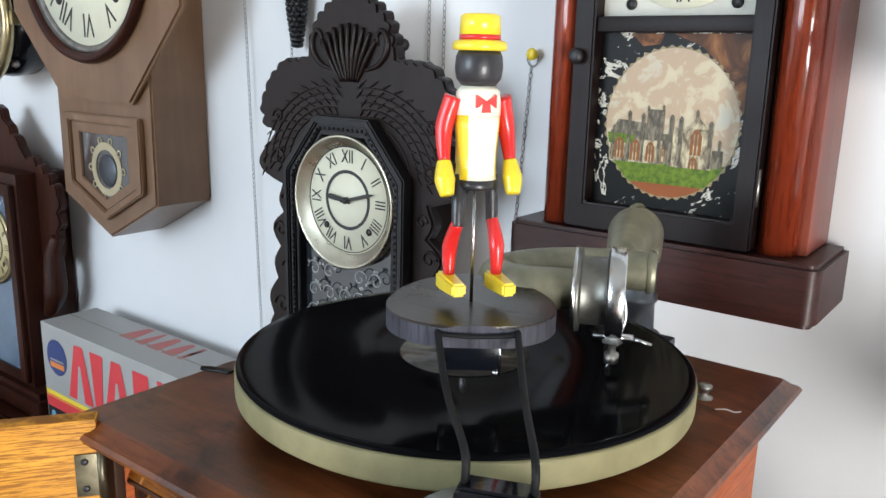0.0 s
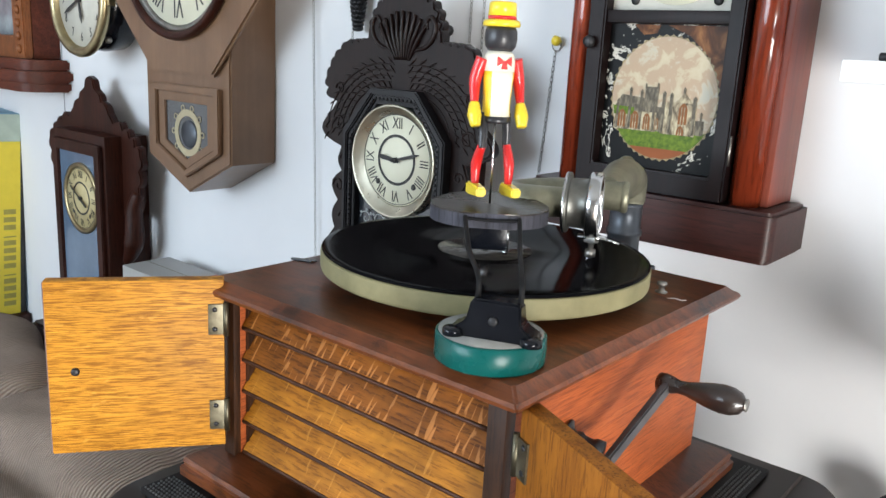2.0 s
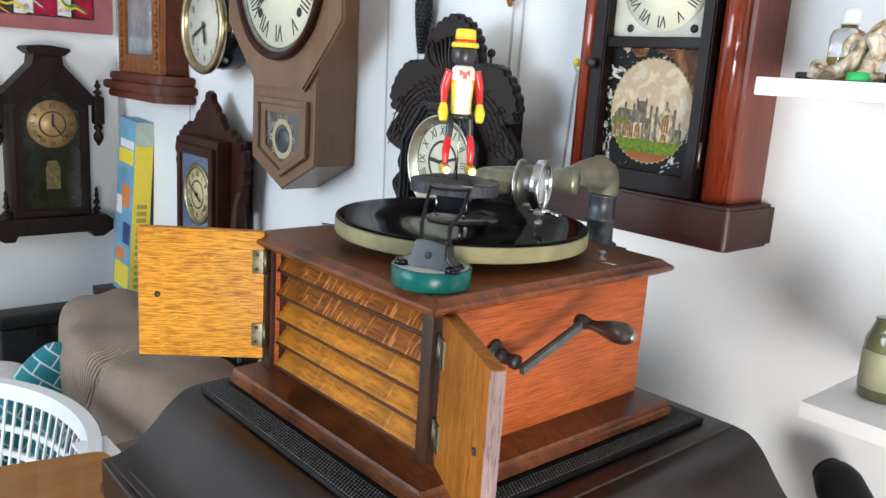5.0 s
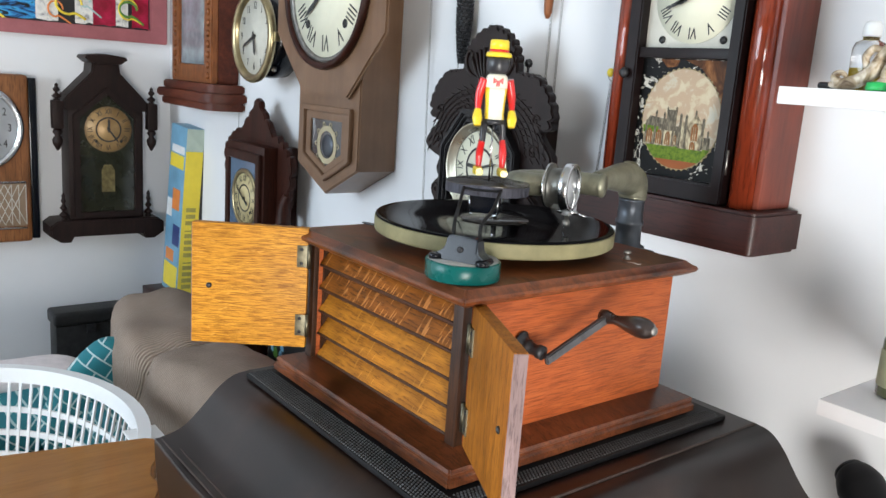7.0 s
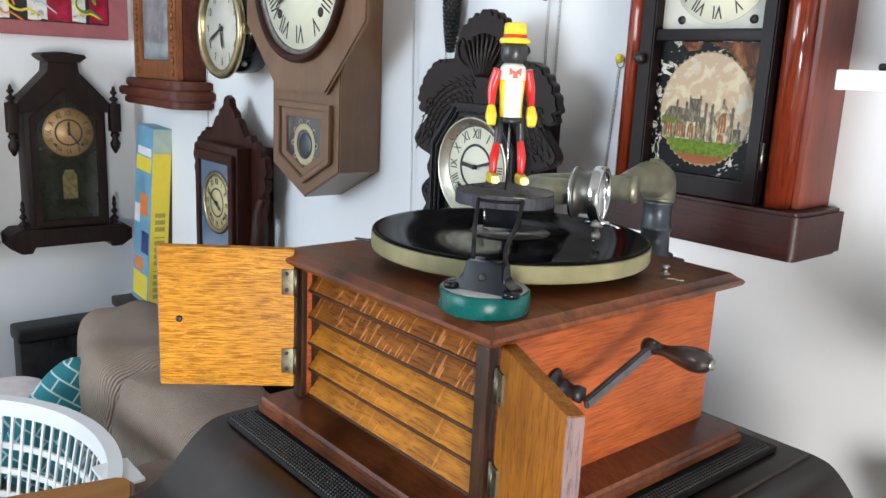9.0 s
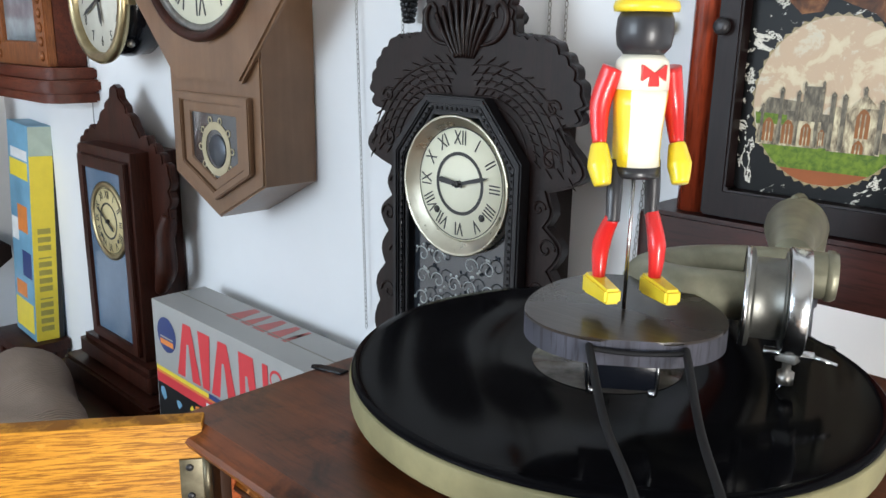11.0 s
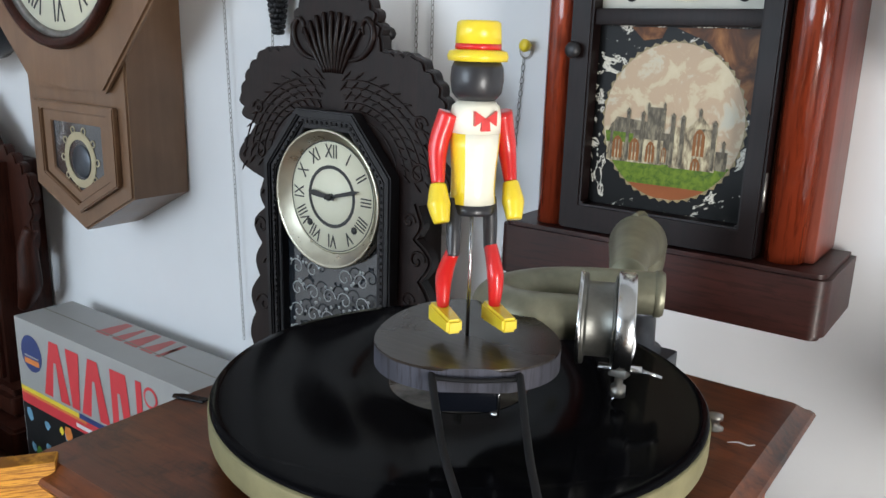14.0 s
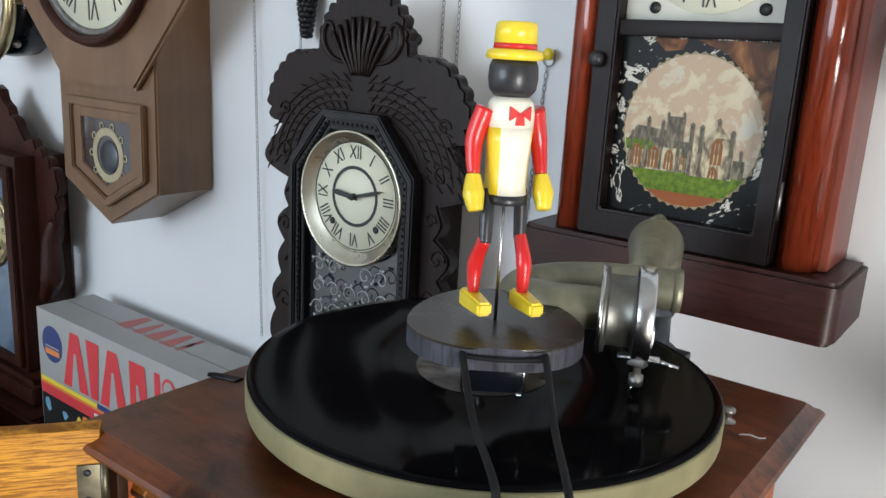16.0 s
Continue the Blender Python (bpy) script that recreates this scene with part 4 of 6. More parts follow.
part("knob", lathe([(0.0035, 0), (0.003, 0.004), (0.0068, 0.0065), (0.0075, 0.010), (0.0055, 0.0135), (0.002, 0.0145)], (-0.3710, 0.702, 1.3065), (-0.15, -1, 0), 20), IRON, dr, "small dark round door knob")
for z in (1.20, 1.45):
    part("hinge", rod((-0.1980, 0.7045, z - 0.016), (-0.1980, 0.7045, z + 0.016), 0.0022, seg=10), STEELD, dr)
dp = part("dial_plate", box(-0.3580, -0.2145, 0.7165, 0.7195, 1.3425, 1.542), PAPERW, rc, "white painted dial plate")
dial(dp, -0.2825, 1.413, 0.0645, 0.7165, paper=PAPER, hour=8.1, minute=41, holes=False, ring=False)
for x in (-0.2825 - 0.0480, -0.2825 + 0.0480):
    part("winding_hole", lathe([(0.0052, 0), (0.0052, 0.0008)], (x, 0.7160, 1.3535), (0, -1, 0), 16), INK, dp)

# painted glass tablet: layered thin paint
gx0, gx1, gz0, gz1 = -0.3580, -0.2145, 1.1690, 1.3285
tab = part("painted_glass", box(gx0, gx1, 0.7160, 0.7190, gz0, gz1), FLAKE, dr, "reverse-painted glass with church, black flaked border")
tcx, tcz, tr, sq = -0.2845, 1.2480, 0.0625, 1.075
F0 = 0.7158


def paint(name, pts, layer, mat):
    part(name, slab(pts, F0 - layer * 0.00025, F0 - layer * 0.00025 - 0.0002), mat, tab)


paint("painted_corner", [(gx0 + 0.070, gz1 - 0.001), (gx1 - 0.001, gz1 - 0.001), (gx1 - 0.001, gz1 - 0.075), (gx1 - 0.010, gz1 - 0.060), (gx1 - 0.022, gz1 - 0.034), (gx1 - 0.046, gz1 - 0.012)], 0, FLAKEO)
paint("painted_corner", [(gx0 + 0.030, gz1 - 0.001), (gx0 + 0.062, gz1 - 0.001), (gx0 + 0.058, gz1 - 0.010), (gx0 + 0.042, gz1 - 0.012)], 0, FLAKEO)
tooth = []
for i in range(96):
    a = 2 * math.pi * i / 96
    r = tr * (1.045 if i % 2 else 1.005)
    tooth.append((tcx + r * math.cos(a), tcz + r * sq * math.sin(a)))
paint("gilt_border", tooth, 1, plain("dull_gilt", (0.20, 0.15, 0.06), 0.4, var=0.4, scale=200))
paint("painted_sky", circle(tcx, tcz, tr, 64, sq), 2, SKYP)


def chord(zlo, zhi, n=20):
    """The part of the oval between two heights."""
    def half(z):
        k = (z - tcz) / (tr * sq)
        return tr * math.sqrt(max(0.0, 1 - k * k))
    zs = [zlo + (zhi - zlo) * i / n for i in range(n + 1)]
    return [(tcx + half(z) * 0.998, z) for z in zs] + [(tcx - half(z) * 0.998, z) for z in reversed(zs)]


paint("painted_earth", chord(tcz - tr * sq * 0.995, tcz - 0.052), 3, EARTHP)
paint("painted_grass", chord(tcz - 0.0555, tcz - 0.034), 3.5, GRASSP)
paint("painted_hedge", [(tcx - 0.0585, tcz - 0.021), (tcx - 0.033, tcz - 0.020), (tcx - 0.033, tcz - 0.012), (tcx - 0.0600, tcz - 0.011)], 5.5, GRASSP)
U = tr / 100.0


def Z(z):
    return tcz + (-60 + (z + 58) * 0.75) * U


def church(name, x0, x1, z0, z1, layer, mat):
    paint(name, rect(tcx + x0 * U, tcx + x1 * U, Z(z0), Z(z1)), layer, mat)


def gable(x0, x1, z0, z1, layer, mat):
    paint("painted_roof", [(tcx + x0 * U, Z(z0)), (tcx + x1 * U, Z(z0)), (tcx + (x0 + x1) / 2 * U, Z(z1))], layer, mat)


paint("painted_roof", [(tcx - 92 * U, Z(-2)), (tcx - 32 * U, Z(-4)), (tcx - 30 * U, Z(20)), (tcx - 80 * U, Z(26))], 4.2, STONED)
church("painted_nave", -92, -8, -58, -12, 4, STONEP)
church("painted_aisle", -60, -33, -12, 4, 5, STONED)
church("painted_tower", -34, -8, -12, 48, 5.2, STONED)
church("painted_transept", 2, 66, -60, 16, 5, STONEP)
church("painted_link", -8, 6, -56, 2, 4.4, STONED)
gable(26, 58, 16, 40, 5.2, STONEP)
church("painted_porch", 66, 82, -56, -22, 4.6, STONED)
for ii, (x, top, wdt, z0) in enumerate(((-62, 38, 5, -56), (-40, 34, 5, -56), (-86, 8, 4, -56), (-14, 6, 4, -56), (4, 34, 6, -56), (18, 32, 6, -58), (62, 26, 6, -58), (41, 46, 4, 34), (-10, 52, 3, 40), (76, -8, 4, -56), (-33, 50, 3, 40))):
    church("painted_buttress", x - wdt / 2, x + wdt / 2, z0, top, 6 + ii * 0.06, STONED)
    gable(x - wdt / 2 - 1, x + wdt / 2 + 1, top, top + 7, 6.03 + ii * 0.06, STONED)
for x, wdt, zt, z0 in ((-76, 15, -22, -52), (-50, 15, -24, -54), (-26, 13, -26, -54), (42, 16, 2, -34), (40, 13, -48, -60), (-6, 7, -30, -52)):
    hw = wdt / 2
    paint("painted_window", [(tcx + (x - hw) * U, Z(z0)), (tcx + (x + hw) * U, Z(z0)), (tcx + (x + hw) * U, Z(zt)), (tcx + (x + hw * .55) * U, Z(zt + hw * 1.2)), (tcx + x * U, Z(zt + hw * 1.7)), (tcx + (x - hw * .55) * U, Z(zt + hw * 1.2)), (tcx + (x - hw) * U, Z(zt))], 7, ARCHP)
    for k in (-0.33, 0.33):
        paint("painted_mullion", rect(tcx + (x + k * wdt * .5 - .8) * U, tcx + (x + k * wdt * .5 + .8) * U, Z(z0), Z(zt + hw * .6)), 8, STONEP)

# ---- carved black mantel clock (gingerbread) ----
CX, CF = -0.671, 0.700


def lobes(points, amp, count, n=5):
    """A scalloped run between successive points: count lobes of height amp to the left of the way."""
    out = []
    for (a, b_, k) in zip(points, points[1:], count):
        dx, dz_ = b_[0] - a[0], b_[1] - a[1]
        L = math.hypot(dx, dz_)
        nx, nz = dz_ / L, -dx / L
        for j in range(k):
            for i in range(n):
                t = (j + i / n) / k
                h = amp * math.sin(math.pi * i / n)
                out.append((a[0] + dx * t + nx * h, a[1] + dz_ * t + nz * h))
    return out


half = lobes([(0.142, 0.845), (0.143, 0.900), (0.144, 0.958), (0.136, 1.006)], 0.012, (1, 1, 1))
half += lobes([(0.134, 1.010), (0.128, 1.053)], 0.010, (1,)) + lobes([(0.128, 1.054), (0.121, 1.100)], 0.018, (1,))
half += lobes([(0.121, 1.101), (0.120, 1.136)], 0.009, (1,)) + lobes([(0.122, 1.138), (0.133, 1.199)], 0.040, (1,), 8)
half += [(0.134, 1.204), (0.140, 1.208)] + lobes([(0.150, 1.209), (0.158, 1.240)], 0.007, (2,)) + lobes([(0.158, 1.241), (0.142, 1.271), (0.116, 1.293)], 0.004, (2, 2))
half += lobes([(0.114, 1.294), (0.074, 1.297)], 0.003, (3,)) + [(0.071, 1.300), (0.070, 1.312)]
half += lobes([(0.068, 1.314), (0.056, 1.342), (0.032, 1.362), (0.0, 1.372)], 0.005, (2, 2, 2))
outline = [(CX + x, z) for x, z in half] + [(CX, 1.374)] + [(CX - x, z) for x, z in reversed(half)]
gc = thing("mantel_clock", (CX, 0.76, 0.845), "ebonised carved kitchen clock with octagonal glazed door", "clock")
part("carved_front", slab(outline, CF, CF + 0.018, bev=0.003), EBON, gc, "pressed and carved black wooden front")
part("case", box(CX - 0.096, CX + 0.096, CF + 0.018, NY - 0.016, 0.847, 1.237, 0.003), EBON, gc)
part("plinth", box(CX - 0.165, CX + 0.165, CF - 0.02, NY - 0.002, 0.815, 0.846, 0.005), EBON, gc)
oc = [(-0.098, 0.862), (0.098, 0.862), (0.099, 1.167), (0.044, 1.231), (-0.044, 1.231), (-0.099, 1.167)]


def inset(k):
    s = 1 - k / 0.098
    zc = 1.05
    return [(CX + x * s, zc + (z - zc) * (1 - k / 0.185)) for x, z in oc]


odoor = part("door", frame_ring(inset(0), inset(0.009), CF, CF - 0.018, bev=0.002), EBONF, gc, "ribbed black octagonal door frame")
part("door_step", frame_ring(inset(0.0095), inset(0.0165), CF, CF - 0.015, bev=0.0015), EBONF, odoor)
part("door_bead", frame_ring(inset(0.0170), inset(0.0225), CF, CF - 0.012, bev=0.001), EBONF, odoor)
ring_pts = inset(0.014)
bead = bmesh.new()
for a, b_ in zip(ring_pts, ring_pts[1:] + ring_pts[:1]):
    L = math.hypot(b_[0] - a[0], b_[1] - a[1])
    k = max(2, int(L / 0.0075))
    for i in range(k):
        t = (i + 0.5) / k
        lathe([(0.0022, 0), (0.0018, 0.0014), (0.0005, 0.0022)], (a[0] + (b_[0] - a[0]) * t, CF - 0.0148, a[1] + (b_[1] - a[1]) * t), (0, -1, 0), 6, bead)
tagged(part("beading", bead, EBONF, odoor, "row of small carved beads"), kind="stuff")
part("glass_back", slab(inset(0.022), CF - 0.001, CF - 0.0002), MIRG, odoor, "dark glass with reflections")
DZ = 1.130
part("bezel", lathe([(0.0640, 0), (0.0810, 0), (0.0812, 0.0125), (0.0795, 0.0138), (0.0775, 0.0130), (0.0680, 0.0026), (0.0660, 0.0022)], (CX, CF - 0.0012, DZ), (0, -1, 0), 64, None, True), BEZEL, gc, "pale brass dial bezel")
dial(gc, CX, DZ + 0.002, 0.0665, CF - 0.0016, hour=9.22, minute=12.5)
# silver stencil scrolls on the lower glass
st = bmesh.new()
random.seed(4)
for cz_ in (1.040, 1.012, 0.984, 0.956, 0.928):
    for i, sx in enumerate((-0.052, -0.026, 0.0, 0.026, 0.052)):
        if abs(sx) < 0.02 and cz_ > 1.035:
            continue
        pts = []
        s_ = 1 if (i + round(cz_ * 100)) % 2 else -1
        for k in range(14):
            a = k * 0.55
            r = 0.0115 * (1 - k / 16)
            pts.append((CX + sx + s_ * r * math.cos(a), CF - 0.0095, cz_ + r * math.sin(a)))
        tube(pts, 0.0008, 5, st, 2)
        for k in range(3):
            a = random.uniform(0, 6.28)
            p = (CX + sx + 0.0125 * math.cos(a), CF - 0.0095, cz_ + 0.0125 * math.sin(a))
            lathe([(0.0024, 0), (0.0012, 0.0004)], p, (0, -1, 0), 7, st)
tagged(part("glass_stencil", st, plain("silver_stencil", (0.36, 0.38, 0.38), 0.4, 0.3), odoor, "silver scroll stencil on the glass"), kind="stuff")
part("pendulum", lathe([(0.024, 0), (0.023, 0.002), (0.015, 0.004), (0.002, 0.0045)], (CX + 0.006, CF - 0.0012, 0.962), (0, -1, 0), 32), STEELD, gc, "brass pendulum bob behind glass")
# carved relief: shell flutes on the crest, leaf ribs on the shoulders, bosses
rel = bmesh.new()
for i in range(-4, 5):
    a = radians(i * 11)
    p0 = Vector((CX + 0.010 * math.sin(a) + i * 0.0016, CF - 0.0005, 1.272))
    p1 = Vector((CX + 0.062 * math.sin(a), CF - 0.002, 1.272 + 0.066 * math.cos(a)))
    tube([p0, p0.lerp(p1, 0.5) + Vector((0, -0.002, 0)), p1], [0.0014, 0.0030, 0.0022], 8, rel, 4)
for s in (-1, 1):
    tube([(CX + s * x_, CF - 0.001, z_) for x_, z_ in ((0.020, 1.285), (0.042, 1.290), (0.056, 1.302), (0.060, 1.318), (0.052, 1.330), (0.044, 1.324), (0.046, 1.314))], [0.0012, 0.003, 0.0036, 0.0036, 0.003, 0.0022, 0.0012], 8, rel, 4)
    for k in range(6):
        r = 0.066 + k * 0.0115
        pts = [(CX + s * (0.030 + r * math.cos(radians(98 - 15 * i))), CF - 0.0004, 1.160 + r * 0.98 * math.sin(radians(98 - 15 * i)) - 0.003 * k) for i in range(7)]
        tube(pts, [0.0005, 0.0010, 0.0013, 0.0014, 0.0013, 0.0010, 0.0005], 6, rel, 3)
    for k in range(4):
        for i in range(12):
            a = radians(100 - 8.4 * i - 3 * (k % 2))
            r0 = 0.0735 + k * 0.0150
            q0 = Vector((CX + s * (0.030 + r0 * math.cos(a)), CF - 0.0002, 1.160 + r0 * math.sin(a) - 0.004 * k))
            q1 = Vector((CX + s * (0.030 + (r0 + 0.0085) * math.cos(a - 0.10)), CF - 0.0002, 1.160 + (r0 + 0.0085) * math.sin(a - 0.10) - 0.004 * k))
            tube([q0, q0.lerp(q1, 0.5) + Vector((0, -0.0012, 0)), q1], [0.0006, 0.0013, 0.0006], 5, rel, 2)
    for z, r in ((1.225, 0.010), (1.172, 0.014), (1.120, 0.009), (1.078, 0.012), (1.030, 0.010), (0.975, 0.014)):
        x_ = 0.112 if r < 0.011 else 0.124
        pts = [(CX + s * (x_ + 0.012 * (z > 1.2) + r * (1 - k / 14) * math.cos(k * 0.6)), CF - 0.0005, z + r * (1 - k / 14) * math.sin(k * 0.6)) for k in range(13)]
        tube(pts, 0.0016, 6, rel, 2)
tagged(part("carving", rel, EBON, gc, "carved shell, leaf ribs and scrolls"), kind="stuff")

# ---- drop-octagon wall clock ----
OX, OF = -1.2070, 0.700
oc_ = thing("octagon_clock", (OX, 0.76, 1.00), "brown walnut drop octagon wall clock with pointed base", "clock")
OZ, OR = 1.457, 0.254


def octagon(cx, cz, r):
    return [(cx + r * math.cos(math.pi / 8 + i * math.pi / 4), cz + r * math.sin(math.pi / 8 + i * math.pi / 4)) for i in range(8)]


OH = 0.688
part("octagon_head", frame_ring(octagon(OX, OZ, OR), octagon(OX, OZ, 0.166), OF - 0.0005, OH, bev=0.004), WALN, oc_, "walnut octagonal dial surround")
part("octagon_back", slab(octagon(OX, OZ, 0.170), OF - 0.002, OH + 0.004), WALN, oc_)
drop = [(OX - 0.1345, 1.063), (OX, 1.004), (OX + 0.1345, 1.071), (OX + 0.1345, 1.70), (OX - 0.1345, 1.70)]
part("drop_case", slab(drop, OF, NY - 0.0015, bev=0.003), WALN, oc_, "pointed walnut pendulum case")


def shrink(pts, k):
    cx = sum(p[0] for p in pts) / len(pts)
    cz = sum(p[1] for p in pts) / len(pts)
    return [(cx + (p[0] - cx) * k, cz + (p[1] - cz) * k) for p in pts]


win = [(OX - 0.106, 1.082), (OX + 0.004, 1.034), (OX + 0.112, 1.088), (OX + 0.112, 1.202), (OX - 0.106, 1.202)]
wf = part("drop_door", frame_ring(win, shrink(win, 0.84), OF, OF - 0.010, bev=0.002), WALN, oc_, "raised moulded door frame")
win2 = shrink(win, 0.83)
part("drop_moulding", frame_ring(win2, shrink(win, 0.62), OF, OF - 0.005, bev=0.0015), WALN, wf)
part("drop_glass", slab(shrink(win, 0.615), OF - 0.002, OF - 0.001), MIRG, wf, "dark glass over the pendulum")
wc = (OX + 0.006, 1.116)
bm = frame_ring(circle(wc[0], wc[1], 0.043, 40), circle(wc[0], wc[1], 0.031, 40), OF - 0.0022, OF - 0.0030)
for i in range(10):
    a = i * math.pi / 5
    frame_ring(circle(wc[0] + 0.047 * math.cos(a), wc[1] + 0.047 * math.sin(a), 0.006, 10), circle(wc[0] + 0.047 * math.cos(a), wc[1] + 0.047 * math.sin(a), 0.004, 10), OF - 0.0022, OF - 0.0030, bm=bm)
part("gilt_ring", bm, plain("gilt_print", (0.46, 0.40, 0.26), 0.4, 0.4), wf, "gilt ring stencil")
part("pendulum_bob", lathe([(0.026, 0), (0.024, 0.002), (0.004, 0.003)], (wc[0] + 0.004, OF - 0.0020, wc[1] - 0.002), (0, -1, 0), 28), GUNM, wf)
part("bezel", lathe([(0.160, 0), (0.174, 0), (0.177, 0.006), (0.174, 0.014), (0.168, 0.017), (0.162, 0.012), (0.160, 0.004)], (OX, OH + 0.0, OZ), (0, -1, 0), 72, None, True), BROWN, oc_, "dark turned dial ring")
part("inner_bezel", lathe([(0.150, 0), (0.1598, 0), (0.1598, 0.010), (0.150, 0.004)], (OX, OH + 0.002, OZ), (0, -1, 0), 72, None, True), STEELD, oc_)
dial(oc_, OX, OZ, 0.151, OH + 0.001, hour=8.5, minute=39, ring=False)

# ---- round brass clock ----
rcx, rcz, rr = -1.60, 1.352, 0.118
bc_ = thing("brass_clock", (rcx, 0.76, 1.23), "round brass ship clock with cream dial and black body", "clock")
part("body", lathe([(0.075, 0), (0.098, -0.004), (0.104, -0.04), (0.100, -0.075), (0.085, -0.088), (0.080, -0.098)], (rcx, 0.711, rcz), (0, -1, 0), 48), BLACKP, bc_, "black painted drum body")
part("bezel", lathe([(0.095, 0.0), (0.108, 0.0), (0.116, 0.004), (0.118, 0.012), (0.114, 0.020), (0.104, 0.022), (0.099, 0.016), (0.096, 0.008)], (rcx, 0.712, rcz), (0, -1, 0), 64, None, True), BRASS, bc_, "polished brass bezel")
dial(bc_, rcx, rcz, 0.098, 0.706, paper=PAPERW, numerals="arabic", hour=5.6, minute=41, holes=False, ring=False)
part("hinge", box(rcx + 0.108, rcx + 0.126, 0.700, 0.715, rcz - 0.012, rcz + 0.012, 0.002), BRASS, bc_)
part("latch", lathe([(0.006, 0), (0.007, 0.008), (0.004, 0.012)], (rcx + 0.070, 0.725, rcz - 0.075), (0.7, -0.2, -0.7), 14), STEELD, bc_)

# ---- red-brown glazed clock in the corner ----
cc_ = thing("case_clock", (-2.066, 0.76, 1.154), "reddish walnut wall clock with glazed door and stepped base", "clock")
for (o, z0, z1) in ((0.0, 1.192, 1.217), (0.016, 1.166, 1.1915), (0.004, 1.142, 1.1655)):
    part("base_moulding", slab([(-2.270 - o, NY - 0.001), (-2.270 - o, 0.72 - o), (-2.235 - o, 0.692 - o), (-1.895 + o, 0.692 - o), (-1.862 + o, 0.72 - o), (-1.862 + o, NY - 0.001)], z0, z1, "xy", 0.004), REDB, cc_)
part("case", box(-2.225, -1.905, 0.735, NY - 0.001, 1.2175, 1.80, 0.003), REDB, cc_)
fr_ = part("door", frame_ring(rect(-2.225, -1.905, 1.2180, 1.79), rect(-2.165, -1.965, 1.27, 1.74), 0.7345, 0.7150, bev=0.003), CARV, cc_, "carved orange-brown glazed door")
# mottled grey base colour paints a room reflection on this pane
part("door_glass", box(-2.164, -1.966, 0.7230, 0.7250, 1.271, 1.739), plain("grey_reflection_in_glass", (0.20, 0.23, 0.25), 0.06, 0, 0.6, var=0.4, scale=14), fr_, "glass coloured pale grey as a reflection")
bm = bmesh.new()
for s in (-1, 1):
    for z in [1.24 + 0.03 * i for i in range(18)]:
        lathe([(0.012, 0), (0.009, 0.005), (0.002, 0.007)], (-2.065 + s * 0.132, 0.7155, z), (0, -1, 0), 8, bm)
tagged(part("carved_beads", bm, CARV, fr_), kind="stuff")

# ---- small dark gingerbread clock on the bench ----
BX, BF = -1.625, 0.697
BENCH = 0.545
kc = thing("kitchen_clock", (BX, 0.75, BENCH), "dark brown carved kitchen clock with peaked crest", "clock")
hb = lobes([(0.175, 0.92), (0.195, 0.99), (0.205, 1.06), (0.165, 1.095), (0.110, 1.120)], 0.010, (1, 2, 2, 2)) + [(0.100, 1.118), (0.085, 1.135)]
hb += lobes([(0.080, 1.138), (0.050, 1.160), (0.030, 1.180)], 0.007, (1, 1)) + [(0.022, 1.188), (0.018, 1.205)]
crest = [(BX - 0.02 + x, z) for x, z in hb] + [(BX - 0.02, 1.212)] + [(BX - 0.02 - x, z) for x, z in reversed(hb)]
part("crest", slab([(x, z - 0.018) for x, z in crest], 0.735, 0.752, bev=0.003), BROWN, kc, "fretted carved crest board")
part("case", box(BX - 0.115, BX + 0.112, BF, NY - 0.004, BENCH + 0.11, 1.075, 0.004), BROWN, kc)
part("base", slab(corner_round(BX - 0.20, BX + 0.20, BF - 0.045, NY - 0.004, 0.01), BENCH, BENCH + 0.055, "xy", 0.006), BROWN, kc)
part("base_step", slab(corner_round(BX - 0.16, BX + 0.16, BF - 0.022, NY - 0.004, 0.01), BENCH + 0.0555, BENCH + 0.11, "xy", 0.012), BROWN, kc)
kd = part("door", frame_ring(rect(BX - 0.108, BX + 0.104, BENCH + 0.12, 1.055), rect(BX - 0.084, BX + 0.080, BENCH + 0.14, 1.030), BF, BF - 0.010, bev=0.002), BROWN, kc)
# the cool daylight reflection is put into the pane's base colour
part("door_glass", box(BX - 0.0835, BX + 0.0795, BF - 0.004, BF - 0.002, BENCH + 0.1405, 1.0295), plain("blue_reflection_in_glass", (0.10, 0.15, 0.22), 0.08, 0, 0.5, var=0.2, scale=6), kd, "glass coloured blue as reflected daylight")
part("bezel", lathe([(0.066, 0), (0.079, 0), (0.079, 0.004), (0.070, 0.006)], (BX + 0.012, BF - 0.004, 0.930), (0, -1, 0), 48, None, True), BRASS, kc)
dial(kc, BX + 0.012, 0.930, 0.068, BF - 0.0045, paper=plain("yellowed_dial", (0.50, 0.42, 0.22), 0.5, var=0.15), hour=4, minute=50, ring=True)
for s in (-1, 1):
    part("side_scroll", tube([(BX + s * 0.118, 0.735, 0.80), (BX + s * 0.150, 0.735, 0.85), (BX + s * 0.155, 0.735, 0.92), (BX + s * 0.17, 0.738, 0.96)], [0.010, 0.022, 0.018, 0.012], 10), BROWN, kc)

# ---- bench, silver carton, leaning board game ----
bench = thing("low_bench", (-1.4, 0.72, 0), "dark wooden bench along the wall behind the sofa", "bench")
part("top", box(-1.93, -0.62, 0.585, NY - 0.003, BENCH - 0.035, BENCH - 0.0005, 0.004), BROWN, bench)
for x in (-1.92, -1.4, -0.68):
    part("leg", box(x, x + 0.05, 0.60, NY - 0.01, 0, BENCH - 0.0355, 0.003), BROWN, bench)

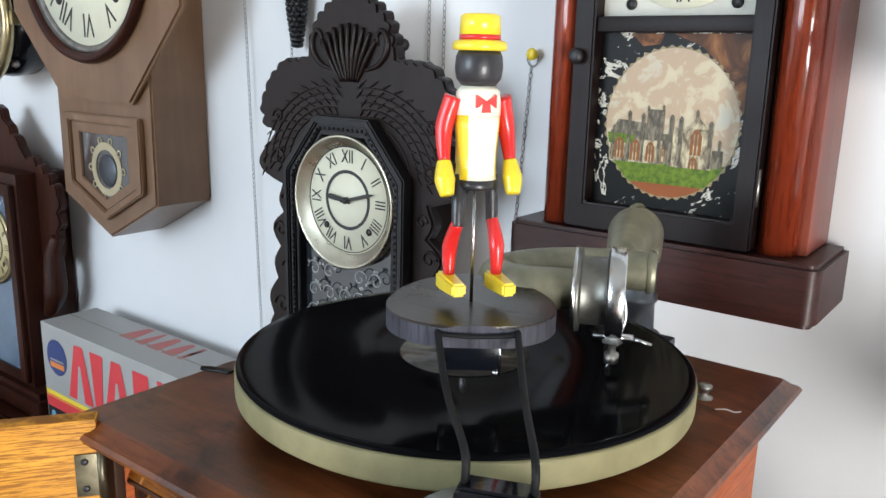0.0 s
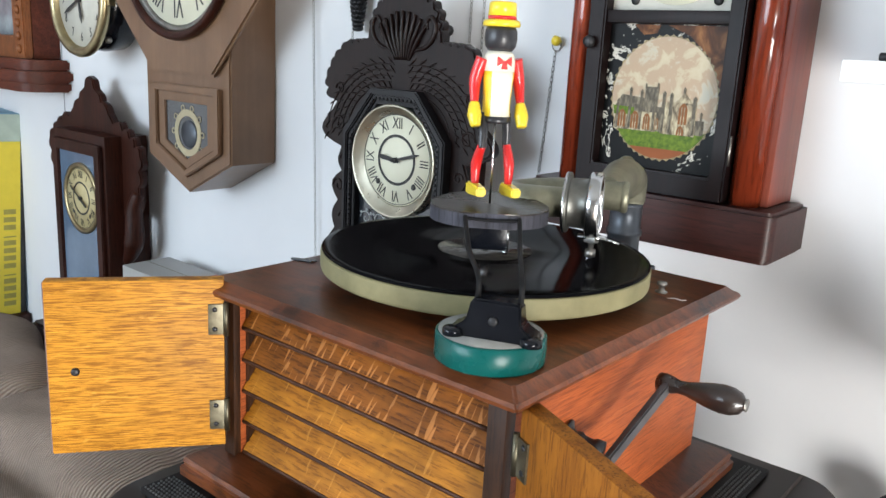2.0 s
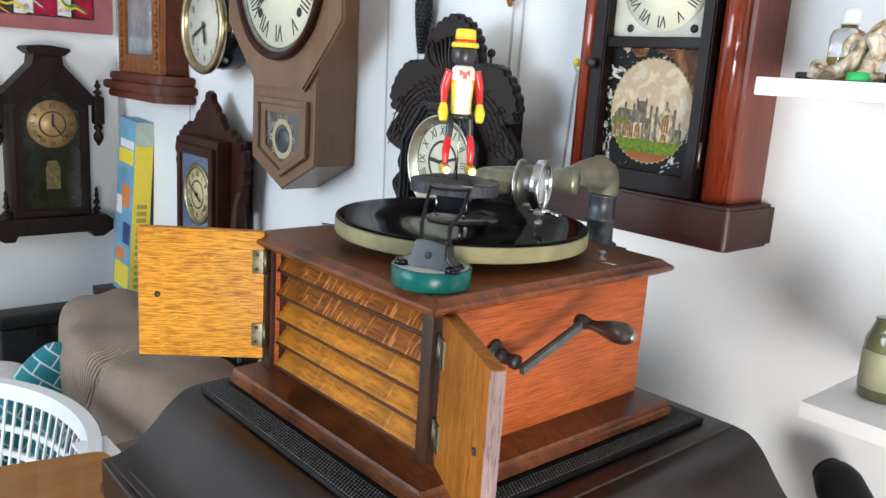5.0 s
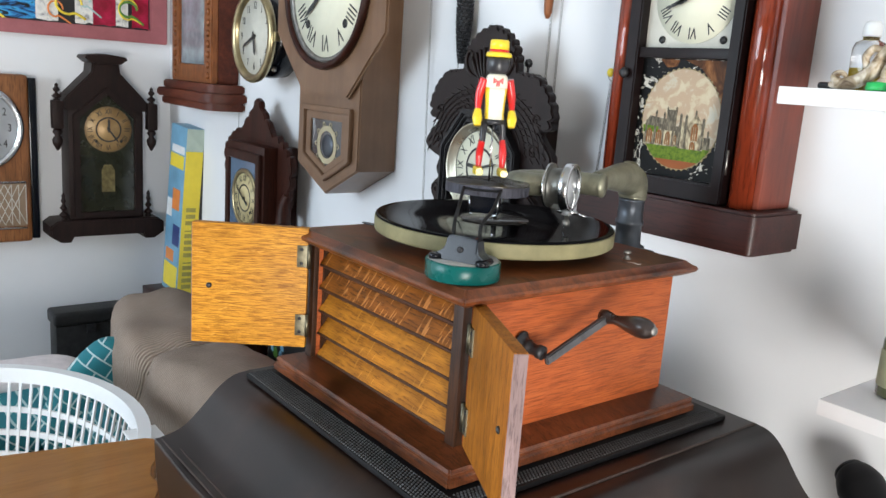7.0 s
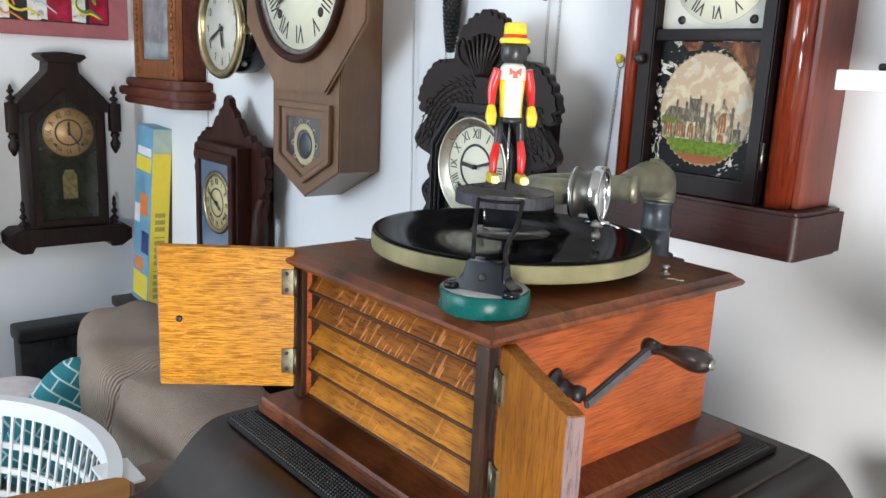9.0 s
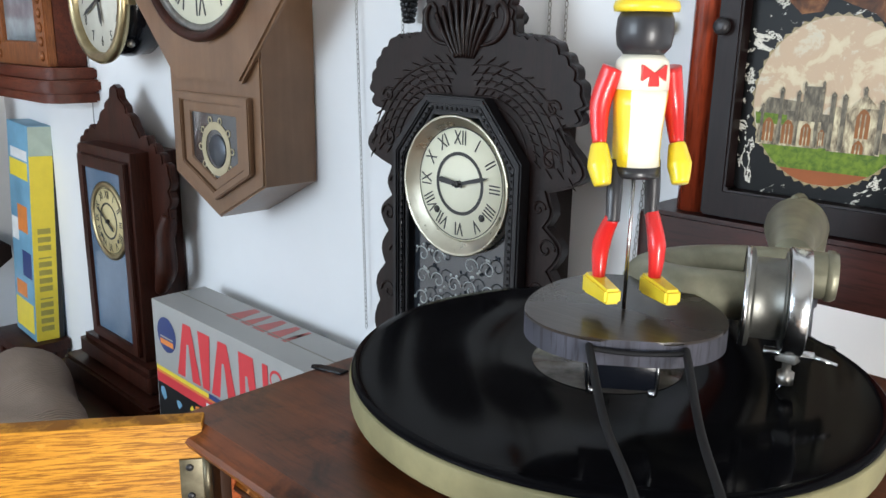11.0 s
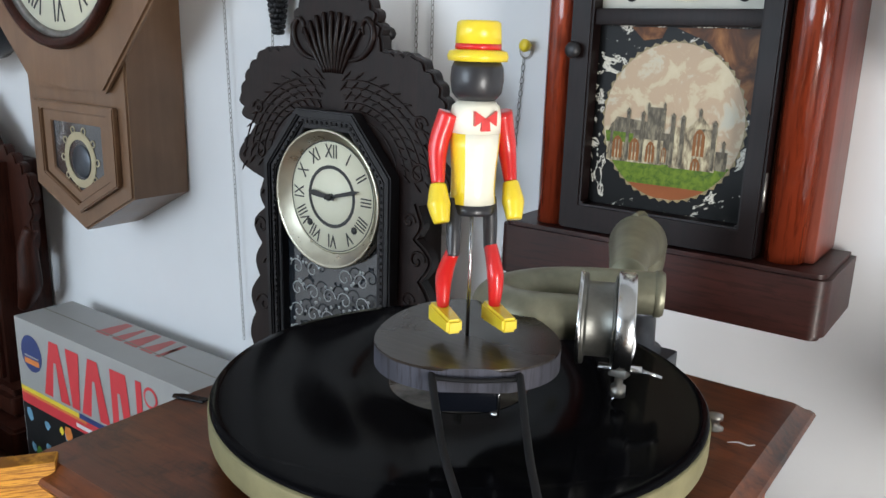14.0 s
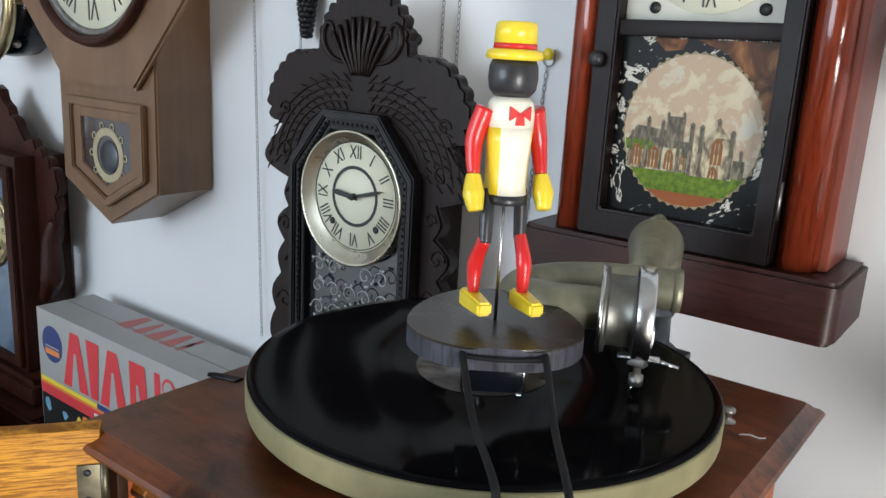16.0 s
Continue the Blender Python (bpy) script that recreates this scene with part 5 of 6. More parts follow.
ax0, ax1, ay0, ay1, az1 = -1.385, -0.868, 0.658, 0.764, 0.832
at = thing("game_carton", ((ax0 + ax1) / 2, 0.72, BENCH), "silver grey console carton with red lettering-like bars and black picture band", "carton")
part("carton", box(ax0, ax1, ay0, ay1, BENCH, az1, 0.0012), SILVB, at)
part("flap_edge", box(ax0 + 0.002, ax1 - 0.002, (ay0 + ay1) / 2 - 0.0012, (ay0 + ay1) / 2 + 0.0008, az1, az1 + 0.0006), plain("card_edge", (0.24, 0.23, 0.19), 0.7), at, "taped lid seam")
fy = ay0 - 0.0003
W_ = ax1 - ax0


def print_(name, pts, layer, mat, label=""):
    part(name, slab(pts, fy - layer * 0.0003, fy - layer * 0.0003 - 0.0002), mat, at, label)


zz = lambda f_: az1 - f_ * (az1 - BENCH)
xx = lambda f_: ax0 + f_ * W_
print_("black_band", rect(ax0 + 0.003, ax1 - 0.003, BENCH + 0.001, zz(0.545)), 0, BLACKC)
print_("yellow_stripe", rect(ax0 + 0.003, xx(0.36), zz(0.462), zz(0.435)), 1, YELLOW)
print_("orange_stripe", rect(ax0 + 0.003, xx(0.40), zz(0.480), zz(0.462)), 1, ORANGE)
print_("red_stripe", rect(ax0 + 0.003, ax1 - 0.003, zz(0.545), zz(0.480)), 1, REDINK)
print_("red_stripe", rect(xx(0.40), ax1 - 0.003, zz(0.480), zz(0.462)), 1, REDINK)
print_("blue_stripe", rect(xx(0.36), ax1 - 0.003, zz(0.462), zz(0.430)), 1, BLUEINK)
print_("small_text_bar", rect(xx(0.34), xx(0.66), zz(0.525), zz(0.500)), 2, WHITEC)
print_("round_badge", circle(xx(0.095), zz(0.20), 0.033, 32), 1, BLUEINK, "dark blue round badge")
print_("badge_band", rect(xx(0.050), xx(0.140), zz(0.27), zz(0.235)), 2, ORANGE)
print_("badge_band", rect(xx(0.052), xx(0.138), zz(0.225), zz(0.215)), 2, SILVB)
# the large red mark as five plain solid shapes
for a0, a1, t0, t1 in ((0.160, 0.312, 0.215, 0.265), (0.326, 0.368, 0.310, 0.384), (0.382, 0.534, 0.435, 0.485), (0.552, 0.650, 0.552, 0.632), (0.680, 0.708, 0.680, 0.708)):
    print_("red_mark", [(xx(a0), zz(0.415)), (xx(a1), zz(0.415)), (xx(t1), zz(0.065)), (xx(t0), zz(0.065))], 1 + a0, REDINK, "plain red block of the printed mark")
    w_ = (a1 - a0)
    if w_ > 0.08:
        print_("mark_gap", [(xx(a0 + w_ * 0.34), zz(0.416)), (xx(a1 - w_ * 0.34), zz(0.416)), (xx((t0 + t1) / 2 + 0.006), zz(0.19)), (xx((t0 + t1) / 2 - 0.006), zz(0.19))], 2 + a0, SILVB)
for i in range(3):
    print_("red_small_ring", [(xx(0.750) + 0.017 * math.cos(a), zz(0.13 + i * 0.125) + 0.017 * math.sin(a)) for a in [k * math.pi / 10 for k in range(20)]], 1, REDINK)
    print_("ring_middle", [(xx(0.750) + 0.0125 * math.cos(a), zz(0.13 + i * 0.125) + 0.0125 * math.sin(a)) for a in [k * math.pi / 10 for k in range(20)]], 2, SILVB)
random.seed(11)
for i in range(9):
    u = 0.06 + i * 0.10
    for j in range(3):
        c = random.choice((WHITEC, SKYB, ORANGE, GREENC, YELLOW, SKYB))
        cx_, cz_ = xx(u + random.uniform(-.02, .03)), zz(random.uniform(0.60, 0.90))
        r = random.uniform(0.006, 0.016)
        print_("picture_patch", [(cx_ + r * random.uniform(.6, 1.2) * math.cos(a), cz_ + r * random.uniform(.6, 1.4) * math.sin(a)) for a in [k * math.pi / 4 for k in range(8)]], 1 + j, c)
for i, (u0, u1_) in enumerate(((0.33, 0.40), (0.42, 0.47), (0.485, 0.55), (0.565, 0.625), (0.645, 0.665))):
    part("lid_mark_bar", slab([(xx(u0), ay0 + 0.047), (xx(u1_), ay0 + 0.047), (xx(u1_ - 0.02), ay0 + 0.100), (xx(u0 + 0.015), ay0 + 0.100)], az1 + 0.0001, az1 + 0.0003, "xy"), plain("faded_red_print", (0.42, 0.10, 0.09), 0.5), at)

gb_ = thing("board_game", (-2.28, 0.76, 0.5), "tall yellow and blue board game box leaning in the corner", "board game")
GB = 0.500
st_ = thing("low_stool", (-2.28, 0.74, 0), "small dark wooden stool in the corner", "stool")
part("seat", box(-2.39, -2.17, 0.67, NY - 0.004, GB - 0.03, GB - 0.0005, 0.003), BROWN, st_)
for sx_ in (-2.38, -2.21):
    for sy_ in (0.68, 0.76):
        part("leg", box(sx_, sx_ + 0.03, sy_, sy_ + 0.03, 0, GB - 0.0305, 0.002), BROWN, st_)
m = Matrix.Translation((-2.265, 0.755, GB)) @ Matrix.Rotation(radians(-2.5), 4, "X") @ Matrix.Rotation(radians(3), 4, "Y")


def gpart(name, b, mat, parent=gb_, label=""):
    b.transform(m)
    return part(name, b, mat, parent, label)


gw, gd, gh = 0.070, 0.036, 0.570
gpart("box_body", box(-gw, gw, -gd, gd, 0.003, gh, 0.002), SKYB)
gpart("box_spine", box(gw, gw + 0.0006, -gd + 0.001, gd - 0.014, 0.004, gh - 0.075), YELLOW, gb_, "yellow printed spine")
gpart("spine_top", box(gw, gw + 0.0006, -gd + 0.001, gd - 0.014, gh - 0.074, gh - 0.002), plain("pale_green_card", (0.42, 0.50, 0.42), 0.5), gb_)
gpart("spine_edge", box(gw, gw + 0.0007, gd - 0.0135, gd - 0.001, 0.004, gh - 0.002), BLACKC)
for i in range(13):
    gpart("spine_text_bar", box(gw + 0.0006, gw + 0.0009, -0.022, 0.010, 0.03 + i * 0.022, 0.03 + i * 0.022 + (0.014 if i % 5 != 4 else 0.004)), plain("olive_ink", (0.36, 0.30, 0.06), 0.5), gb_)
for (u0, u1_, v0, v1, c) in ((-0.06, 0.06, 0.43, 0.475, YELLOW), (-0.05, 0.06, 0.48, 0.505, WHITEC), (-0.02, 0.045, 0.29, 0.36, ORANGE), (-0.065, -0.02, 0.26, 0.32, WHITEC), (0.0, 0.06, 0.17, 0.24, BLUEINK), (-0.06, 0.06, 0.02, 0.10, YELLOW), (-0.05, 0.02, 0.11, 0.15, ORANGE)):
    gpart("cover_patch", box(u0, u1_, -gd - 0.0006, -gd, v0, v1), c)

# ---- pendulum cord things hanging beside the carved clock ----
cw = thing("cuckoo_weights", (-0.80, 0.80, 1.40), "dark pine cone clock weight and fine chains hanging on the wall", "clock weight")
bm = bmesh.new()
for k in range(20):
    t = k / 19
    r = 0.0150 * math.sin(math.pi * (0.12 + 0.50 * t)) + 0.001
    for i in range(10):
        a = 2 * math.pi * (i + 0.5 * (k % 2)) / 10
        lathe([(0.0042, 0), (0.0034, 0.0016), (0.001, 0.0026)], (-0.845 + r * 0.9 * math.cos(a), 0.780 + r * 0.9 * math.sin(a), 1.314 + 0.125 * t), (math.cos(a), math.sin(a), -0.6), 6, bm)
lathe([(0.002, 0), (0.0095, 0.03), (0.0140, 0.09), (0.0120, 0.125), (0.004, 0.135)], (-0.845, 0.780, 1.310), (0, 0, 1), 16, bm)
part("pine_cone", bm, IRON, cw, "cast iron pine cone weight")


def chain(p0, p1, parent, r=0.0022, step=0.0068):
    p0, p1 = Vector(p0), Vector(p1)
    d_ = p1 - p0
    k = int(d_.length / step)
    b = bmesh.new()
    for i in range(k):
        c = p0 + d_ * ((i + 0.5) / k)
        s_ = Vector((1, 0, 0)) if i % 2 else Vector((0, 1, 0))
        u_ = d_.normalized()
        tube([c + u_ * (0.0042 * math.cos(a)) + s_ * (r * math.sin(a)) for a in [j * math.pi / 3 for j in range(7)]], 0.0005, 4, b, 1)
    return tagged(part("chain", b, STEELD, parent, "fine steel link chain"), kind="stuff")


chain((-0.845, 0.780, 1.44), (-0.845, 0.780, 1.95), cw)
chain((-0.868, 0.790, 0.90), (-0.866, 0.790, 1.95), cw)
chain((-0.946, 0.790, 0.86), (-0.985, 0.790, 1.95), cw)
chain((-0.629, 0.795, 0.98), (-0.629, 0.795, 1.95), cw)
chain((-0.606, 0.795, 0.98), (-0.606, 0.795, 1.95), cw)
part("wooden_weight", lathe([(0.003, 0), (0.007, 0.01), (0.008, 0.03), (0.005, 0.06)], (-0.628, 0.785, 1.392), (0, 0, 1), 12), CARV, cw)
hk = thing("wall_hook", (-0.647, 0.80, 1.300), "small dark ball-ended hook on the wall above the carved clock", "hook")
part("ball", lathe([(0.002, -0.0075), (0.0055, -0.0052), (0.0075, 0), (0.0055, 0.0052), (0.002, 0.0075)], (-0.647, 0.769, 1.316), (0, 0, 1), 16), IRON, hk)
part("stem", tube([(-0.647, 0.769, 1.310), (-0.647, 0.770, 1.298), (-0.647, 0.782, 1.292), (-0.647, 0.8005, 1.292)], 0.0022, 8), IRON, hk)
ph = thing("pin_chain", (-0.485, 0.80, 1.33), "short chain looped on a yellow wall pin", "chain")
part("wall_pin", lathe([(0.002, 0), (0.002, 0.008), (0.0062, 0.009), (0.0068, 0.013), (0.004, 0.016)], (-0.478, NY, 1.308), (0, -1, 0), 16), DOLLY, ph, "yellow plastic push pin")
part("loop", tube([(-0.482 + 0.007 * math.sin(a), 0.797, 1.303 + 0.008 * math.cos(a)) for a in [k * math.pi / 4 for k in range(9)]], 0.0008, 6, None, 3), STEELD, ph)
chain((-0.484, 0.798, 1.295), (-0.500, 0.798, 1.05), ph)

# ---- white wall shelves and what stands on them ----
for nm, x0_, z0_, z1_ in (("wall_shelf", -0.068, 1.279, 1.297), ("wall_shelf", 0.028, 0.969, 0.986)):
    tagged(part(nm, box(x0_, 0.75, 0.575, NY - 0.001, z0_, z1_, 0.0015), SHELFW), "white painted floating wall shelf", "shelf", "wall shelves")

# ---- shelf things ----
ob_ = thing("oil_bottle", (-0.019, 0.655, 1.2972), "clear bottle half full of yellow oil, white cap", "bottle")
part("glass", lathe([(0.0155, 0), (0.0165, 0.002), (0.0165, 0.044), (0.0145, 0.050), (0.0080, 0.053), (0.0080, 0.056)], (-0.019, 0.655, 1.2972), (0, 0, 1), 32), GLASS, ob_)
part("oil", lathe([(0.0148, 0.002), (0.0152, 0.003), (0.0152, 0.024)], (-0.019, 0.655, 1.2972), (0, 0, 1), 28), OIL, ob_, "yellow oil")
part("cap", lathe([(0.0092, 0.0562), (0.0095, 0.058), (0.0090, 0.068), (0.0065, 0.072)], (-0.019, 0.655, 1.2972), (0, 0, 1), 20), WHITEP, ob_, "white plastic cap")
orn = thing("ornate_bracket", (0.012, 0.60, 1.2972), "tarnished cream and gilt scroll ornament on the shelf", "ornament")
bm = bmesh.new()
tube([(-0.030, 0.606, 1.302), (-0.016, 0.604, 1.303), (0.000, 0.602, 1.307), (0.014, 0.602, 1.318), (0.020, 0.604, 1.334), (0.026, 0.606, 1.340), (0.034, 0.606, 1.336)], [0.003, 0.006, 0.007, 0.0075, 0.006, 0.005, 0.003], 12, bm)
tube([(-0.014, 0.603, 1.3035), (-0.022, 0.602, 1.306), (-0.024, 0.602, 1.311), (-0.018, 0.602, 1.314), (-0.012, 0.602, 1.310)], [0.004, 0.0045, 0.004, 0.003, 0.002], 10, bm)
tube([(0.006, 0.602, 1.320), (0.004, 0.602, 1.330), (0.010, 0.602, 1.338), (0.018, 0.602, 1.336)], [0.003, 0.004, 0.004, 0.003], 10, bm)
tube([(0.034, 0.600, 1.300), (0.030, 0.599, 1.312), (0.036, 0.598, 1.326), (0.030, 0.598, 1.340), (0.038, 0.600, 1.352)], [0.006, 0.008, 0.009, 0.007, 0.003], 12, bm)
tube([(0.020, 0.598, 1.301), (0.028, 0.596, 1.306), (0.034, 0.596, 1.302), (0.044, 0.597, 1.303)], [0.004, 0.006, 0.005, 0.004], 10, bm)
part("scroll", bm, spotted("tarnished_gilt_casting", [(0.35, (0.10, 0.06, 0.03)), (0.48, (0.42, 0.33, 0.22)), (0.62, (0.66, 0.60, 0.50))], 60, 0.3, 4, 0.8), orn)
kn = thing("black_knob_stamp", (0.052, 0.66, 1.2972), "dark turned knob tool standing on the shelf", "tool")
part("shaft", lathe([(0.014, 0), (0.014, 0.006), (0.006, 0.012), (0.005, 0.055), (0.013, 0.062), (0.016, 0.074), (0.012, 0.084), (0.004, 0.087)], (0.030, 0.66, 1.2972), (0, 0, 1), 24), BLACKP, kn)
part("collar", lathe([(0.0075, 0.022), (0.0095, 0.024), (0.0095, 0.034), (0.0075, 0.036)], (0.030, 0.66, 1.2972), (0, 0, 1), 20), DOLLR, kn, "red collar")
sp = thing("steel_spout", (-0.036, 0.62, 1.2972), "short dark steel tube lying on the shelf", "tube")
part("pipe", tube([(-0.052, 0.628, 1.3012), (-0.034, 0.624, 1.3012), (-0.016, 0.620, 1.3012)], [0.0036, 0.0036, 0.0032], 14), IRON, sp)
gcp = thing("green_cap", (0.024, 0.585, 1.2972), "small bright green cap on the shelf", "cap")
part("cap_body", lathe([(0.010, 0), (0.011, 0.002), (0.010, 0.008), (0.004, 0.009)], (0.024, 0.592, 1.2972), (0, 0, 1), 20), plain("bright_green", (0.02, 0.42, 0.10), 0.4), gcp)
jb = thing("olive_jar", (0.072, 0.66, 0.9862), "olive glass jar with pale label and dull rim", "jar")
part("jar_body", lathe([(0.022, 0), (0.024, 0.003), (0.024, 0.060), (0.020, 0.070), (0.017, 0.080), (0.018, 0.082)], (0.072, 0.66, 0.9862), (0, 0, 1), 32), plain("olive_glass", (0.13, 0.14, 0.07), 0.12, 0, 0.5, var=0.25), jb)
part("jar_label", lathe([(0.0243, 0.012), (0.0246, 0.0125), (0.0246, 0.050), (0.0243, 0.0505)], (0.072, 0.66, 0.9862), (0, 0, 1), 32), plain("aged_label", (0.34, 0.34, 0.22), 0.6, var=0.2), jb, "aged paper label")
tl = thing("tool_pole", (0.05, 0.72, 0), "black rubber handled pole leaning by the wall", "tool")
part("grip", tube([(0.002, 0.755, 0.842), (0.018, 0.745, 0.836), (0.051, 0.725, 0.815), (0.099, 0.695, 0.778), (0.130, 0.675, 0.740)], [0.020, 0.028, 0.027, 0.025, 0.024], 24), RUBBER, tl, "black rubber grip")
part("grip_ring", lathe([(0.012, 0), (0.019, 0.001), (0.019, 0.004), (0.012, 0.005)], (-0.003, 0.757, 0.844), (0.8, -0.5, -0.25), 20), IRON, tl)
part("pole", tube([(0.128, 0.676, 0.737), (0.17, 0.66, 0.60), (0.20, 0.65, 0.30), (0.21, 0.65, 0.0)], 0.014, 14), IRON, tl)

# ---- west wall: gothic clock, radio clock, framed picture ----
GF = -2.385
gt = thing("gothic_clock", (-2.43, 0.556, 0.672), "dark walnut gable clock with turned finials and brass dial", "clock")
gy = 0.556
part("case", box(WX + 0.001, GF, gy - 0.118, gy + 0.118, 0.744, 1.150, 0.003), GOTH, gt)
part("base", slab([(gy - 0.150, 0.672), (gy - 0.120, 0.672), (gy - 0.110, 0.690), (gy + 0.110, 0.690), (gy + 0.120, 0.672), (gy + 0.150, 0.672), (gy + 0.182, 0.694), (gy + 0.182, 0.728), (gy + 0.160, 0.744), (gy - 0.160, 0.744), (gy - 0.182, 0.728), (gy - 0.182, 0.694)], WX + 0.001, GF + 0.022, "yz", 0.004), GOTH, gt)
part("gable", slab([(gy - 0.130, 1.100), (gy + 0.130, 1.100), (gy + 0.132, 1.130), (gy + 0.045, 1.222), (gy + 0.042, 1.250), (gy - 0.042, 1.250), (gy - 0.045, 1.222), (gy - 0.132, 1.130)], WX + 0.002, GF + 0.006, "yz", 0.004), GOTH, gt)
part("cap", slab([(gy - 0.045, 1.2505), (gy + 0.045, 1.2505), (gy + 0.066, 1.266), (gy + 0.060, 1.274), (gy, 1.281), (gy - 0.060, 1.274), (gy - 0.066, 1.266)], WX + 0.002, GF + 0.018, "yz", 0.003), GOTH, gt)
gd_ = part("gable_door", frame_ring([(gy - 0.106, 0.752), (gy + 0.106, 0.752), (gy + 0.106, 1.085), (gy, 1.176), (gy - 0.106, 1.085)], [(gy - 0.086, 0.770), (gy + 0.086, 0.770), (gy + 0.086, 1.078), (gy, 1.152), (gy - 0.086, 1.078)], GF + 0.0062, GF + 0.018, "yz", 0.002), GOTH, gt)
part("door_glass", slab([(gy - 0.0855, 0.7705), (gy + 0.0855, 0.7705), (gy + 0.0855, 1.078), (gy, 1.151), (gy - 0.0855, 1.078)], GF + 0.0065, GF + 0.008, "yz"), plain("olive_dark_glass", (0.020, 0.021, 0.013), 0.12, 0, 0.3), gd_, "dark olive glass")
dial(gt, gy + 0.004, 1.040, 0.074, GF + 0.0085, "yz", PAPERO, hour=12, minute=24, out=1)
part("pendulum", slab([(gy - 0.020, 0.835), (gy + 0.022, 0.835), (gy + 0.022, 0.905), (gy + 0.012, 0.925), (gy - 0.012, 0.925), (gy - 0.020, 0.905)], GF + 0.0082, GF + 0.011, "yz", 0.001), plain("dull_brass_cage", (0.20, 0.16, 0.07), 0.4, 0.8, var=0.4, scale=80), gt, "brass and glass pendulum")


def finial(y, z0, z1, n):
    """A turned post of n flattened knops ending in a small spike."""
    h = z1 - z0
    prof_ = [(0.010, 0.0), (0.010, h * 0.05)]
    for k in range(n):
        a, st_ = 0.06 + 0.76 * k / n, 0.76 / n
        w_ = 0.0145 * (1 - 0.22 * k)
        prof_ += [(0.0045, h * (a + 0.12 * st_)), (w_ * 0.75, h * (a + 0.30 * st_)), (w_, h * (a + 0.50 * st_)), (w_ * 0.70, h * (a + 0.72 * st_)), (0.0045, h * (a + 0.95 * st_))]
    prof_ += [(0.0062, h * 0.88), (0.0035, h * 0.94), (0.001, h)]
    return lathe(prof_, (GF - 0.005, y, z0), (0, 0, 1), 16)


for s in (-1, 1):
    y = gy + s * 0.148
    part("corner_block", box(GF - 0.022, GF + 0.012, y - 0.016, y + 0.016, 1.040, 1.128, 0.003), GOTH, gt)
    part("finial", finial(y, 1.128, 1.182, 2), GOTH, gt, "turned dark finial")
    part("drop_finial", lathe([(0.010, 0), (0.015, -0.012), (0.008, -0.022), (0.016, -0.036), (0.014, -0.050), (0.003, -0.070)], (GF - 0.005, y, 1.040), (0, 0, 1), 16), GOTH, gt)
    part("lower_finial", finial(gy + s * 0.136, 0.744, 0.835, 3), GOTH, gt)

rk = thing("radio_wall_clock", (-2.44, 0.20, 0.67), "teak cased wall clock with silver dial and patterned lower panel", "clock")
part("case", box(WX + 0.001, -2.425, 0.010, 0.335, 0.672, 1.200, 0.012, 3), wood("teak_veneer", (0.13, 0.045, 0.015), (0.25, 0.095, 0.032), (0.33, 0.14, 0.05), "z", 0.35, 0.4, 0.1), rk, "teak veneer case")
part("side_edge", box(WX + 0.001, -2.430, 0.3355, 0.358, 0.680, 1.192, 0.004), BLACKP, rk, "black side edge")
part("silver_ring", lathe([(0.118, 0), (0.138, 0), (0.138, 0.006), (0.128, 0.010), (0.118, 0.004)], (-2.4248, 0.180, 1.035), (1, 0, 0), 64, None, True), STEEL, rk, "brushed silver dial ring")
dial(rk, 0.180, 1.035, 0.126, -2.4245, "yz", plain("silver_dial", (0.58, 0.60, 0.62), 0.35, 0.3, var=0.06), numerals="arabic", hour=4.3, minute=21, ring=False, holes=False, out=1)
part("panel", box(-2.4248, -2.420, 0.030, 0.318, 0.725, 0.862, 0.002), plain("tan_cloth_panel", (0.25, 0.17, 0.11), 0.6), rk, "patterned tan panel")
lat = bmesh.new()
for i in range(15):
    for s in (-1, 1):
        y = 0.03 + i * 0.0205
        rod((-2.4195, y, 0.730), (-2.4195, y + s * 0.060 if 0.03 <= y + s * 0.06 <= 0.318 else y, 0.858), 0.0012, seg=4, bm=lat)
tagged(part("lattice", lat, plain("pale_thread", (0.55, 0.52, 0.46), 0.6), rk), kind="stuff")
for z in (0.866, 0.719):
    part("panel_trim", box(-2.4248, -2.418, 0.030, 0.318, z - 0.003, z + 0.003, 0.001), STEEL, rk)

pf_ = thing("framed_picture", (-2.47, 0.40, 1.30), "rose painted frame with bright abstract foil picture", "picture")
part("frame", frame_ring(rect(-0.45, 0.782, 1.326, 1.86), rect(-0.400, 0.726, 1.368, 1.815), WX + 0.001, WX + 0.024, "yz", 0.003), ROSE, pf_, "rose pink painted frame")
part("backing", box(WX + 0.001, WX + 0.010, -0.400, 0.726, 1.368, 1.815), BLACKC, pf_)
FOIL = spotted("crumpled_silver_foil", [(0.30, (0.16, 0.16, 0.17)), (0.45, (0.62, 0.62, 0.60)), (0.60, (0.80, 0.78, 0.72)), (0.70, (0.40, 0.42, 0.45))], 26, 0.3, 6, 1.2)
BRUSH = spotted("blue_brush_strokes", [(0.40, (0.004, 0.006, 0.010)), (0.49, (0.02, 0.16, 0.42)), (0.60, (0.05, 0.36, 0.66)), (0.66, (0.01, 0.02, 0.03))], 16, 0.35, 5, 1.5, (1, 0.6, 1.8))
CRIM = spotted("crimson_foil", [(0.35, (0.22, 0.004, 0.02)), (0.62, (0.50, 0.015, 0.07))], 18, 0.35, 5)
random.seed(21)
y = 0.722
